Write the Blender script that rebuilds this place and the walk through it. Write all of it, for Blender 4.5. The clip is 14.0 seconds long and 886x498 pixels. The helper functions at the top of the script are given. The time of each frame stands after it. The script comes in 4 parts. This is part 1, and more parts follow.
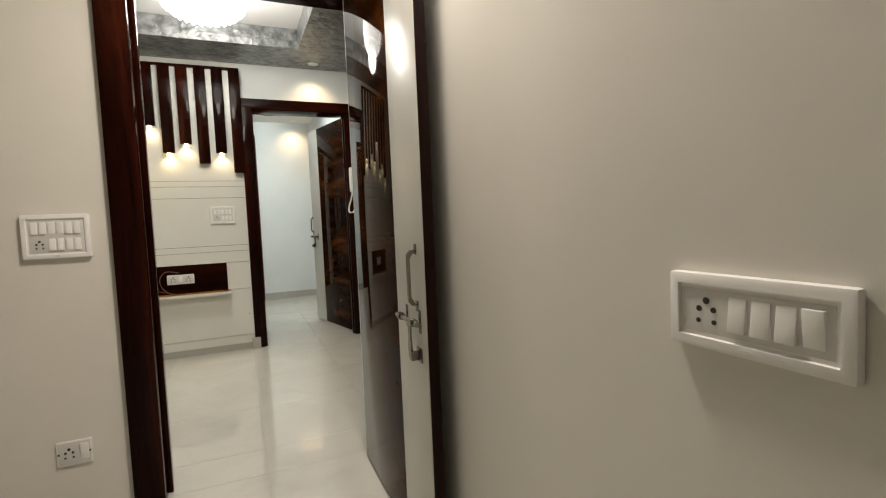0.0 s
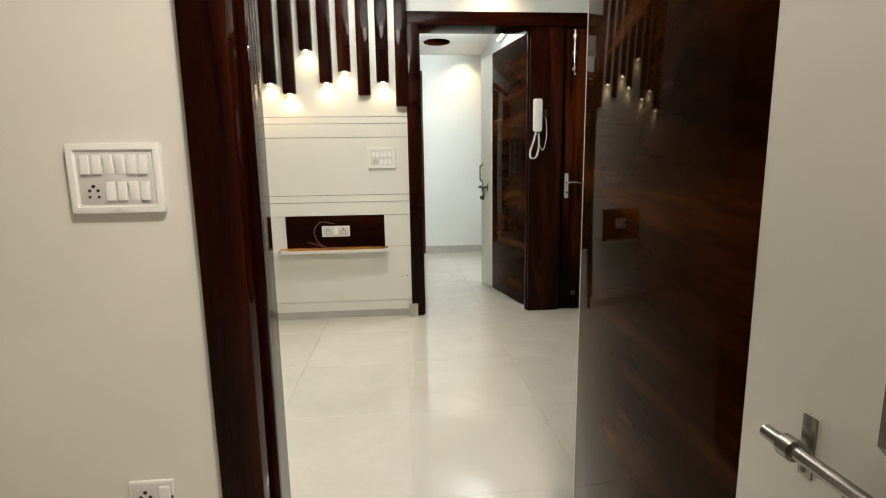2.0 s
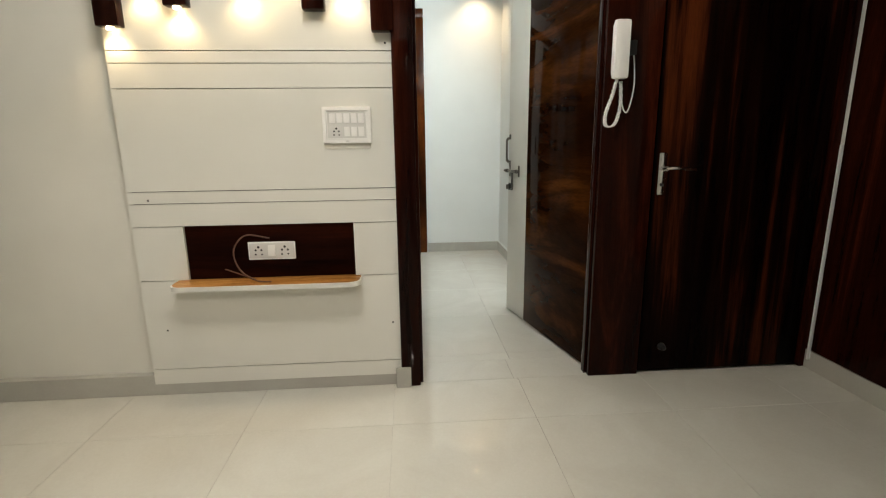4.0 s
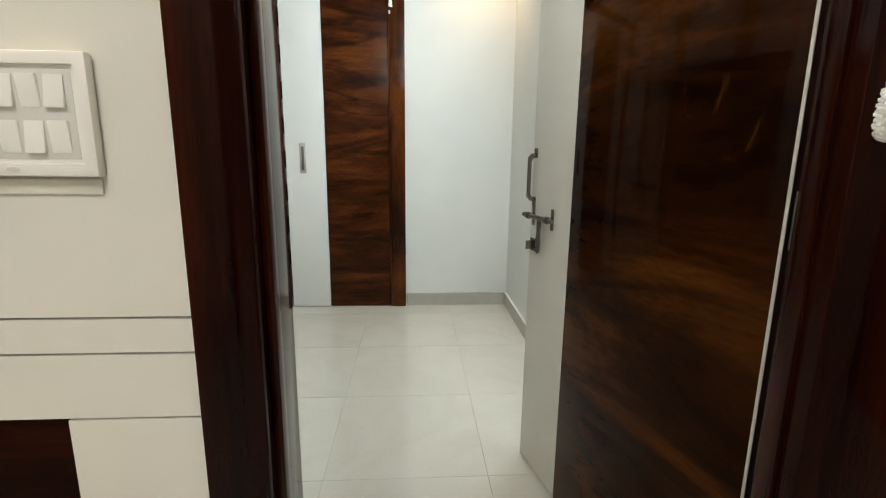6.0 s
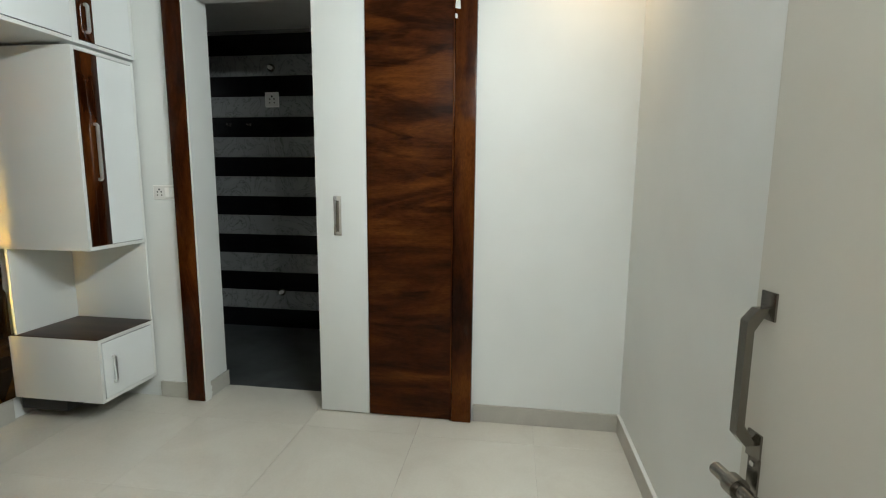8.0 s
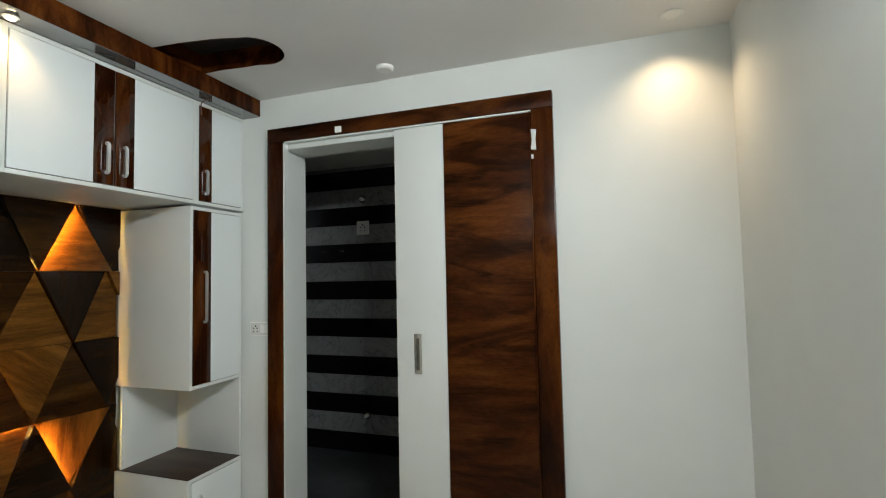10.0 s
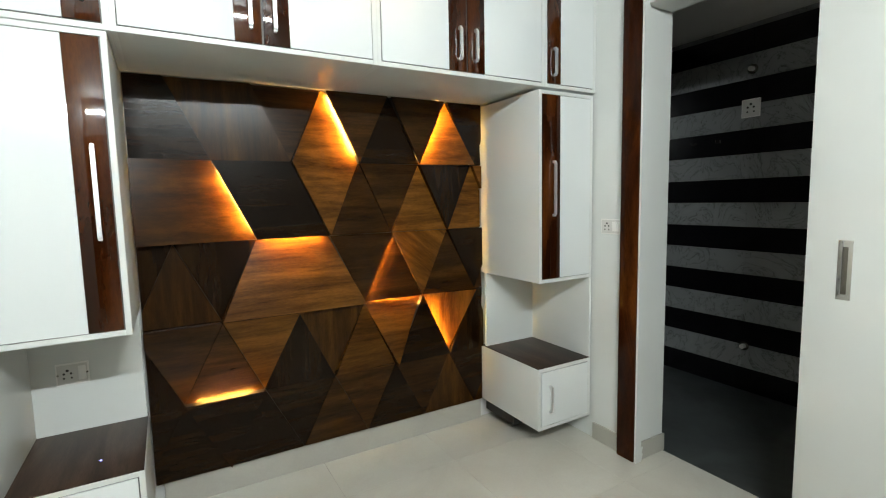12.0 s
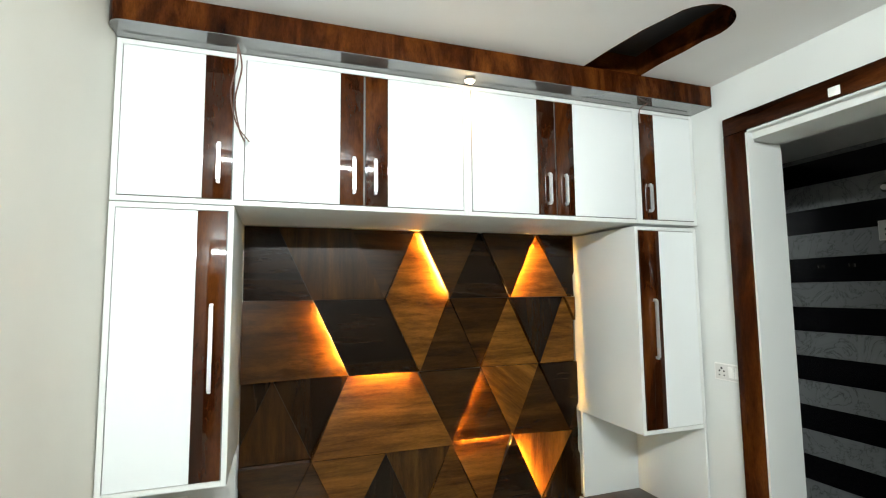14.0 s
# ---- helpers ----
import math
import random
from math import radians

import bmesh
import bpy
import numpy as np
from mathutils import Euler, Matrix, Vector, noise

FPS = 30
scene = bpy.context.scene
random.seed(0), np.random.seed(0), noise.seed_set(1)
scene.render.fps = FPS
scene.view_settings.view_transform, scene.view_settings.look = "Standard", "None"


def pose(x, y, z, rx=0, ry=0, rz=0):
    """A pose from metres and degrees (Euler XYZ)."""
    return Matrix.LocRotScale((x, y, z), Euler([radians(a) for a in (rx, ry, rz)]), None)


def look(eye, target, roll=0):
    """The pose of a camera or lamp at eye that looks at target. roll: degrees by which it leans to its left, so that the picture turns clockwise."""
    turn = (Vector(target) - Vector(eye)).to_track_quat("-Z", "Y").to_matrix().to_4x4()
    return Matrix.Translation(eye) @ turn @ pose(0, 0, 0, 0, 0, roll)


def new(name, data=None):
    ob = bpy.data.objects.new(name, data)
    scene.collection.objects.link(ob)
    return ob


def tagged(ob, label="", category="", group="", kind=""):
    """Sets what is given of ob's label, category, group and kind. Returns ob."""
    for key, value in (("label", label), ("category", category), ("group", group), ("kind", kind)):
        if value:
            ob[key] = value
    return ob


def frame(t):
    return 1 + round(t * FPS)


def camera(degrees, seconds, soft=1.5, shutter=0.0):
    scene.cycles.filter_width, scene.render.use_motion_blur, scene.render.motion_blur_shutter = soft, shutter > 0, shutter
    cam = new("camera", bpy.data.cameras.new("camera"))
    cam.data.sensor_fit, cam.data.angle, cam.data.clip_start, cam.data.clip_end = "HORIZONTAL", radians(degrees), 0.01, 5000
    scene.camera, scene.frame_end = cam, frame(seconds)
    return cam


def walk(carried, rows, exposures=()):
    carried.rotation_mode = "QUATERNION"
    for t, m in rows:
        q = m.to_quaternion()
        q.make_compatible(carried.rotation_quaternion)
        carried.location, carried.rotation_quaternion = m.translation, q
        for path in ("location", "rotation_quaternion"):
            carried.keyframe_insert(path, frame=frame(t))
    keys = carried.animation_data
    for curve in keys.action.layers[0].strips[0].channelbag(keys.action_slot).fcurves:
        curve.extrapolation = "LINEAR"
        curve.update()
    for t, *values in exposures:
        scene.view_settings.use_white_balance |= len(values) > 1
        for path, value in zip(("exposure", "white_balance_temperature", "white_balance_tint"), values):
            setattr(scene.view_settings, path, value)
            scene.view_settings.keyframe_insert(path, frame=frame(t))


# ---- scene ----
cam = camera(85.4, 14.0, soft=1.15)
PATH = [
    (0, (-0.045, 1.77, 1.107), (0.742, 3.604, 0.976), -2.4),
    (0.5, (-0.101, 1.9, 1.101), (0.4, 3.828, 0.928), -1.4),
    (1, (-0.103, 2.122, 1.111), (0.227, 4.082, 0.884), -1.1),
    (1.5, (-0.031, 2.433, 1.099), (0.183, 4.403, 0.828), -0.7),
    (2, (0.013, 2.772, 1.1), (0.17, 4.741, 0.783), -0.9),
    (2.2, (0.018, 2.925, 1.089), (0.159, 4.892, 0.76), -0.9),
    (4.3, (0.145, 4.506, 1.135), (0.283, 6.455, 0.704), -0.7),
    (4.5, (0.173, 4.66, 1.141), (0.323, 6.609, 0.715), -0.6),
    (5, (0.239, 5.019, 1.153), (0.409, 6.967, 0.736), -0.1),
    (5.5, (0.283, 5.388, 1.169), (0.442, 7.338, 0.758), 0.2),
    (6, (0.353, 5.75, 1.171), (0.476, 7.705, 0.767), 0.6),
    (6.5, (0.395, 6.084, 1.186), (0.457, 8.039, 0.772), 0.3),
    (7, (0.408, 6.423, 1.215), (0.37, 8.379, 0.796), -0.1),
    (7.5, (0.456, 6.683, 1.244), (0.289, 8.638, 0.855), 0.1),
    (8, (0.49, 6.835, 1.298), (0.206, 8.794, 1.013), 0.5),
    (8.2, (0.506, 6.874, 1.323), (0.168, 8.833, 1.106), 0.4),
    (10.3, (0.526, 6.938, 1.517), (-0.23, 8.785, 1.632), -1.2),
    (10.5, (0.531, 6.952, 1.504), (-0.333, 8.755, 1.557), -1.3),
    (11, (0.503, 7.059, 1.446), (-0.703, 8.654, 1.388), -1.2),
    (11.5, (0.393, 7.186, 1.416), (-1.108, 8.498, 1.26), -1.5),
    (12, (0.3, 7.258, 1.375), (-1.425, 8.25, 1.171), -1.2),
    (12.5, (0.253, 7.286, 1.372), (-1.577, 8.073, 1.198), -0.7),
    (13, (0.235, 7.282, 1.457), (-1.628, 8.006, 1.381), -0.4),
    (13.5, (0.247, 7.269, 1.55), (-1.629, 7.96, 1.614), -0.6),
    (14, (0.29, 7.294, 1.605), (-1.595, 7.94, 1.783), -0.6),
]
EXPOSURES = [(0, -0.3), (1, -0.1), (1.5, 0.12), (2.2, 0.1), (4.5, -0.1), (6, -0.05), (7.5, -0.15), (8.2, -0.25), (10.3, -0.52), (11, -0.25), (12, 0.05), (12.5, 0.15), (14, 0.35)]
walk(cam, [(t, look(eye, target, roll)) for t, eye, target, roll in PATH], EXPOSURES)

# ---- world and lights ----
world = bpy.data.worlds.new("world")
scene.world = world
world.use_nodes = True
world.node_tree.nodes["Background"].inputs[0].default_value = (0.5, 0.55, 0.6, 1)
world.node_tree.nodes["Background"].inputs[1].default_value = 0.02


def lamp(name, kind, place, energy, colour, size=0.1, target=None, cone=70, blend=0.6):
    data = bpy.data.lights.new(name, kind)
    data.energy, data.color = energy, colour
    if kind == "AREA":
        data.shape, data.size = "DISK", size
    else:
        data.shadow_soft_size = size
    if kind == "SPOT":
        data.spot_size, data.spot_blend = radians(cone), blend
    ob = new(name, data)
    ob.matrix_world = look(place, target or (place[0], place[1] + 1e-4, place[2] - 1))
    return ob


WARM, NEUTRAL, COOL = (1.0, 0.72, 0.42), (1.0, 0.92, 0.85), (0.92, 1.0, 1.0)
# first lamp is an added, unseen source that brightens the first room
lamp("downlight_glow", "AREA", (0.30, 2.95, 2.555), 44, (1.0, 0.89, 0.785), 0.3)
lamp("chandelier_glow", "POINT", (-0.14, 5.245, 2.39), 15, (1.0, 0.95, 0.86), 0.12)
lamp("downlight_glow", "SPOT", (0.69, 6.27, 2.505), 16, WARM, 0.03, (0.69, 6.36, 1.4), 120, 0.9)
tube_glow = lamp("tube_glow", "AREA", (1.018, 7.35, 2.44), 68, COOL, 1.15, (0.0, 7.35, 2.1))
tube_glow.data.shape, tube_glow.data.size, tube_glow.data.size_y = "RECTANGLE", 1.15, 0.035
lamp("downlight_glow", "SPOT", (0.82, 9.13, 2.585), 21, WARM, 0.03, (0.82, 9.22, 1.4), 120, 0.9)
lamp("cornice_glow", "SPOT", (-1.515, 8.04, 2.478), 7, (1.0, 0.60, 0.24), 0.02, (-1.535, 8.04, 1.6), 130, 0.9)

# ---- materials ----


def material(name, base=(0.8, 0.8, 0.8), rough=0.5, metal=0.0, coat=0.0, spec=0.5):
    m = bpy.data.materials.new(name)
    m.use_nodes = True
    b = m.node_tree.nodes["Principled BSDF"]
    b.inputs["Base Color"].default_value = (*base, 1)
    b.inputs["Roughness"].default_value = rough
    b.inputs["Metallic"].default_value = metal
    b.inputs["Coat Weight"].default_value = coat
    b.inputs["Coat Roughness"].default_value = 0.06
    b.inputs["Specular IOR Level"].default_value = spec
    return m, m.node_tree, b


def coords(tree, scale=(1, 1, 1), rot=(0, 0, 0), spread=0.0):
    """Object coordinates, scaled, with an offset of its own for each object."""
    c = tree.nodes.new("ShaderNodeTexCoord")
    mp = tree.nodes.new("ShaderNodeMapping")
    mp.inputs["Scale"].default_value = scale
    mp.inputs["Rotation"].default_value = [radians(a) for a in rot]
    if spread:
        info = tree.nodes.new("ShaderNodeObjectInfo")
        mul = tree.nodes.new("ShaderNodeMath")
        mul.operation = "MULTIPLY"
        mul.inputs[1].default_value = spread
        tree.links.new(info.outputs["Random"], mul.inputs[0])
        add = tree.nodes.new("ShaderNodeVectorMath")
        add.operation = "ADD"
        tree.links.new(c.outputs["Object"], add.inputs[0])
        tree.links.new(mul.outputs[0], add.inputs[1])
        tree.links.new(add.outputs[0], mp.inputs["Vector"])
    else:
        tree.links.new(c.outputs["Object"], mp.inputs["Vector"])
    return mp.outputs[0]


def noise_tex(tree, vec, scale, detail=4.0, rough=0.55, distort=0.0):
    n = tree.nodes.new("ShaderNodeTexNoise")
    n.inputs["Scale"].default_value = scale
    n.inputs["Detail"].default_value = detail
    n.inputs["Roughness"].default_value = rough
    n.inputs["Distortion"].default_value = distort
    tree.links.new(vec, n.inputs["Vector"])
    return n.outputs["Fac"]


def ramp(tree, fac, stops):
    r = tree.nodes.new("ShaderNodeValToRGB")
    els = r.color_ramp.elements
    while len(els) < len(stops):
        els.new(0.5)
    for e, (p, c) in zip(els, stops):
        e.position, e.color = p, (*c, 1)
    tree.links.new(fac, r.inputs["Fac"])
    return r.outputs["Color"]


def bump(tree, bsdf, height, strength, distance=0.002):
    b = tree.nodes.new("ShaderNodeBump")
    b.inputs["Strength"].default_value = strength
    b.inputs["Distance"].default_value = distance
    tree.links.new(height, b.inputs["Height"])
    tree.links.new(b.outputs["Normal"], bsdf.inputs["Normal"])


def mix(tree, fac, a, b, mode="MIX"):
    m = tree.nodes.new("ShaderNodeMix")
    m.data_type, m.blend_type = "RGBA", mode
    for sock, v in ((m.inputs["Factor"], fac), (m.inputs["A"], a), (m.inputs["B"], b)):
        if isinstance(v, (int, float)):
            sock.default_value = v
        elif isinstance(v, tuple):
            sock.default_value = (*v, 1)
        else:
            tree.links.new(v, sock)
    return m.outputs["Result"]


def paint(name, base, rough=0.55, vary=0.06, fine=0.11):
    """Rolled wall paint: soft blotches and a fine orange-peel relief."""
    m, t, b = material(name, base, rough)
    v = coords(t)
    dark = tuple(c * (1 - vary) for c in base)
    t.links.new(ramp(t, noise_tex(t, v, 1.7, 3), [(0.35, dark), (0.65, base)]), b.inputs["Base Color"])
    bump(t, b, noise_tex(t, v, 160, 3), fine, 0.0012)
    return m


def wood(name, stops, along="z", rough=0.18, coat=0.6, stretch=9.0, scale=1.0, spread=7.0, knots=0.8, fine=0.16, gloss=0.3, streaks=0.35, lean=0.0):
    """Laminate with a printed grain that runs along one axis."""
    m, t, b = material(name, stops[1][1], rough, 0, coat, gloss)
    sc = [stretch * scale] * 3
    sc["xyz".index(along)] = scale
    v = coords(t, rot=(lean, 0, 0), spread=spread) if lean else coords(t, tuple(sc), spread=spread)
    if lean:
        mp = t.nodes.new("ShaderNodeMapping")
        mp.inputs["Scale"].default_value = sc
        t.links.new(v, mp.inputs["Vector"])
        v = mp.outputs[0]
    big = noise_tex(t, v, 0.9, 5, 0.6, knots)
    small = noise_tex(t, v, 7.0, 6, 0.65, 0.3)
    pores = noise_tex(t, v, 38.0, 2, 0.5, 0.0)
    col = ramp(t, big, stops)
    col = mix(t, fine, col, ramp(t, small, [(0.3, tuple(c * 0.45 for c in stops[0][1])), (0.7, stops[-1][1])]), "MIX")
    col = mix(t, 0.35, col, ramp(t, pores, [(0.35, (0.35, 0.3, 0.28)), (0.6, (1, 1, 1))]), "MULTIPLY")
    dark = ramp(t, noise_tex(t, v, 1.3, 3, 0.5, 1.6), [(0.33, (0.16, 0.12, 0.11)), (0.43, (1, 1, 1))])
    col = mix(t, streaks, col, dark, "MULTIPLY")
    t.links.new(col, b.inputs["Base Color"])
    bump(t, b, small, 0.02, 0.001)
    return m


def tint_random(m, low, high):
    """Each object with this material gets its own shade."""
    t = m.node_tree
    b = t.nodes["Principled BSDF"]
    old = b.inputs["Base Color"].links[0].from_socket
    info = t.nodes.new("ShaderNodeObjectInfo")
    t.links.new(mix(t, 1.0, old, ramp(t, info.outputs["Random"], [(0, low), (1, high)]), "MULTIPLY"), b.inputs["Base Color"])
    return m


WALL_CREAM = paint("cream_wall_paint", (0.71, 0.69, 0.62))
WALL_WHITE = paint("white_wall_paint", (0.71, 0.73, 0.71), 0.5)
CEILING_PAINT = paint("ceiling_paint", (0.78, 0.77, 0.76), 0.7)
PANEL_CREAM = paint("cream_laminate", (0.70, 0.69, 0.63), 0.32, 0.04, 0.05)
PANEL_PALE = paint("pale_sealant", (0.72, 0.70, 0.62), 0.6, 0.1, 0.3)
LEAF_CREAM = paint("cream_door_laminate", (0.57, 0.56, 0.505), 0.3, 0.08, 0.05)
WHITE_GLOSS = material("white_gloss_laminate", (0.72, 0.75, 0.75), 0.1, 0, 0.3)[0]
WHITE_MATT = paint("white_carcass_laminate", (0.67, 0.69, 0.67), 0.35, 0.04, 0.05)
PLASTIC = material("white_plastic", (0.82, 0.81, 0.78), 0.28)[0]
PLASTIC_GREY = material("switch_insert_plastic", (0.64, 0.63, 0.60), 0.3)[0]
HOLE = material("socket_hole", (0.02, 0.018, 0.016), 0.6)[0]
BROWN = [(0.36, (0.006, 0.0014, 0.0006)), (0.5, (0.036, 0.0084, 0.0019)), (0.64, (0.105, 0.030, 0.0058))]
DEEP = [(0.38, (0.004, 0.0008, 0.0005)), (0.52, (0.016, 0.003, 0.0014)), (0.66, (0.055, 0.011, 0.004))]
WOOD_Z = wood("walnut_laminate_upright", BROWN, "z", 0.13, 0.0, 4.0, 1.1, gloss=0.1)
STRIP = wood("glossy_walnut_strip", BROWN, "z", 0.04, 0.12, 4.0, 1.1, gloss=0.35)
WOOD_X = wood("walnut_laminate_level", [(0.32, (0.006, 0.0015, 0.0006)), (0.5, (0.040, 0.0098, 0.0022)), (0.72, (0.125, 0.036, 0.0072))], "x", 0.22, 0.0, 5.6, 1.0, 7.0, 1.3, 0.14, streaks=0.7, gloss=0.1)
WOOD_Y = wood("walnut_laminate_cornice", BROWN, "y", 0.2, 0.0, 3.0, 1.6, gloss=0.15)
WOOD_CROSS = wood("walnut_laminate_short_grain", BROWN, "z", 0.2, 0.0, 3.5, 2.2, gloss=0.1)
LEAF_WOOD = wood("glossy_dark_walnut_leaf", [(0.36, (0.003, 0.0009, 0.0005)), (0.5, (0.024, 0.0068, 0.0016)), (0.68, (0.095, 0.031, 0.006))], "x", 0.045, 0.0, 4.0, 0.65, 7.0, 1.6, 0.08, gloss=0.03, streaks=0.6)
EDGE_WOOD = wood("dark_door_edge", DEEP, "z", 0.3, 0.0, 10.0, 0.8, gloss=0.15)
WENGE_Z = wood("dark_wenge_upright", DEEP, "z", 0.08, 0.0, 12.0, 0.7, gloss=0.09)
WENGE_X = wood("dark_wenge_level", DEEP, "x", 0.16, 0.0, 12.0, 0.7, gloss=0.04)
DOOR_WENGE = wood("streaked_wenge_door", [(0.44, (0.0012, 0.0006, 0.0005)), (0.50, (0.008, 0.0022, 0.0012)), (0.60, (0.08, 0.018, 0.005))], "z", 0.22, 0.0, 17.0, 0.38, 7.0, 0.25, 0.05, gloss=0.03)
SHELF_WOOD = wood("honey_wood_top", [(0.36, (0.14, 0.05, 0.012)), (0.5, (0.40, 0.18, 0.045)), (0.64, (0.6, 0.31, 0.10))], "x", 0.25, 0.0, 8.0, 1.2)
DARK_TOP = wood("dark_wood_top", [(0.36, (0.02, 0.011, 0.008)), (0.5, (0.04, 0.022, 0.015)), (0.64, (0.075, 0.045, 0.031))], "x", 0.4, 0.0, 9.0, 1.2)


def facet_wood(name, k, along, lean=0.0):
    st = [(p, tuple(a * k for a in c)) for p, c in [(0.36, (0.048, 0.0176, 0.0026)), (0.5, (0.12, 0.0485, 0.0072)), (0.64, (0.225, 0.101, 0.0155))]]
    return tint_random(wood(name, st, along, 0.25, 0.0, 11.0, 1.3, 9.0, 0.3, 0.24, 0.17, lean=lean), (0.7, 0.66, 0.68), (1.15, 1.08, 1.1))


FACET = {k: (facet_wood(k + "_facet_level", f, "y"), facet_wood(k + "_facet_upright", f, "z")) for k, f in (("dark", 0.085), ("brown", 0.29), ("golden", 0.8))}
SLANTED = facet_wood("golden_facet_slanted", 0.8, "y", 38)
STEEL = material("brushed_steel", (0.25, 0.235, 0.21), 0.27, 1.0)[0]
SATIN = material("satin_aluminium", (0.86, 0.86, 0.86), 0.38, 0.85)[0]
CHROME = material("chrome", (0.75, 0.75, 0.75), 0.12, 1.0)[0]
BLACK = material("black_rubber_and_shade", (0.012, 0.012, 0.012), 0.5)[0]
CABLE = material("brown_cable", (0.09, 0.035, 0.02), 0.5)[0]
MIRROR_GREY = material("mirror_gloss_laminate", (0.26, 0.26, 0.255), 0.06, 0.6)[0]
GROUT = material("grout", (0.52, 0.51, 0.46), 0.8)[0]
# dark grey that stands for the shade in the gaps round wardrobe doors
DOOR_GAP_SHADE = material("door_gap_shade", (0.10, 0.10, 0.095), 0.5)[0]
GROOVE = material("groove_shadow_gap", (0.10, 0.095, 0.08), 0.7)[0]


def glow(name, colour, strength):
    m, t, b = material(name, (0.9, 0.9, 0.88), 0.3)
    b.inputs["Emission Color"].default_value = (*colour, 1)
    b.inputs["Emission Strength"].default_value = strength
    return m


GLOW_WHITE = glow("lit_lamp_glass", (1.0, 0.97, 0.9), 9)
GLOW_WARM = glow("lit_warm_lamp", (1.0, 0.74, 0.42), 30)
GLOW_LED = glow("amber_led_strip", (1.0, 0.50, 0.085), 1500)
GLOW_DOT = glow("blue_indicator", (0.25, 0.25, 1.0), 3)


def tile_material(name, base, vein, rough):
    m, t, b = material(name, base, rough, 0, 0.25)
    v = coords(t, spread=11)
    c = ramp(t, noise_tex(t, v, 2.2, 6, 0.6, 1.2), [(0.35, vein), (0.6, base)])
    c = mix(t, 0.5, c, ramp(t, noise_tex(t, v, 90, 2), [(0.3, (0.93, 0.93, 0.92)), (0.7, (1, 1, 1))]), "MULTIPLY")
    t.links.new(c, b.inputs["Base Color"])
    rr = t.nodes.new("ShaderNodeMapRange")
    rr.inputs["To Min"].default_value, rr.inputs["To Max"].default_value = rough * 0.7, rough * 1.6
    t.links.new(noise_tex(t, v, 5, 3), rr.inputs["Value"])
    t.links.new(rr.outputs[0], b.inputs["Roughness"])
    bump(t, b, noise_tex(t, v, 3, 2), 0.03, 0.002)
    return m


FLOOR_TILE = tile_material("cream_vitrified_tile", (0.60, 0.59, 0.53), (0.56, 0.545, 0.485), 0.04)
SKIRTING = tile_material("grey_skirting_tile", (0.44, 0.43, 0.38), (0.40, 0.38, 0.34), 0.3)
BATH_BLACK = material("black_gloss_wall_tile", (0.006, 0.006, 0.007), 0.2)[0]
BATH_FLOOR = tile_material("dark_bath_floor_tile", (0.065, 0.075, 0.075), (0.045, 0.05, 0.05), 0.35)


def marble():
    m, t, b = material("grey_marble_wall_tile", (0.4, 0.41, 0.41), 0.3)
    v = coords(t, spread=5)
    n = noise_tex(t, v, 3.5, 7, 0.65, 2.2)
    t.links.new(ramp(t, n, [(0.40, (0.27, 0.28, 0.28)), (0.485, (0.24, 0.25, 0.25)), (0.5, (0.08, 0.08, 0.08)), (0.515, (0.25, 0.26, 0.26))]), b.inputs["Base Color"])
    return m


BATH_MARBLE = marble()


def silver():
    m, t, b = material("silver_embossed_wallpaper", (0.33, 0.34, 0.34), 0.32, 0.55)
    v = coords(t)
    vo = t.nodes.new("ShaderNodeTexVoronoi")
    vo.inputs["Scale"].default_value = 26
    t.links.new(v, vo.inputs["Vector"])
    t.links.new(ramp(t, noise_tex(t, v, 14, 4), [(0.35, (0.12, 0.125, 0.125)), (0.65, (0.30, 0.31, 0.31))]), b.inputs["Base Color"])
    bump(t, b, vo.outputs["Distance"], 0.8, 0.006)
    return m


SILVER = silver()

# ---- mesh helpers ----


def add_box(bm, lo, hi, bevel=0.0):
    r = bmesh.ops.create_cube(bm, size=1.0)
    vs = r["verts"]
    c = [(a + b) / 2 for a, b in zip(lo, hi)]
    s = [abs(b - a) for a, b in zip(lo, hi)]
    for v in vs:
        v.co = Vector([c[i] + v.co[i] * s[i] for i in range(3)])
    if bevel:
        es = list({e for v in vs for e in v.link_edges})
        bmesh.ops.bevel(bm, geom=es, offset=min(bevel, min(s) * 0.45), segments=2, affect="EDGES", profile=0.6)
    return bm


def box(lo, hi, bevel=0.0):
    return add_box(bmesh.new(), lo, hi, bevel)


def add_cyl(bm, a, b, r1, r2=None, n=16):
    a, b = Vector(a), Vector(b)
    d = b - a
    m = Matrix.Translation((a + b) / 2) @ d.to_track_quat("Z", "Y").to_matrix().to_4x4()
    bmesh.ops.create_cone(bm, cap_ends=True, segments=n, radius1=r1, radius2=r1 if r2 is None else r2, depth=d.length, matrix=m)
    return bm


def cyl(a, b, r1, r2=None, n=16):
    return add_cyl(bmesh.new(), a, b, r1, r2, n)


def lathe(profile, centre, n=32):
    """Turn a profile of (radius, height) round the upright axis."""
    bm = bmesh.new()
    rings = [[bm.verts.new((centre[0] + r * math.cos(2 * math.pi * i / n), centre[1] + r * math.sin(2 * math.pi * i / n), centre[2] + z)) for i in range(n)] for r, z in profile]
    for p, q in zip(rings, rings[1:]):
        for i in range(n):
            bm.faces.new((p[i], p[(i + 1) % n], q[(i + 1) % n], q[i]))
    bm.faces.new(rings[0])
    bm.faces.new(rings[-1][::-1])
    return bm


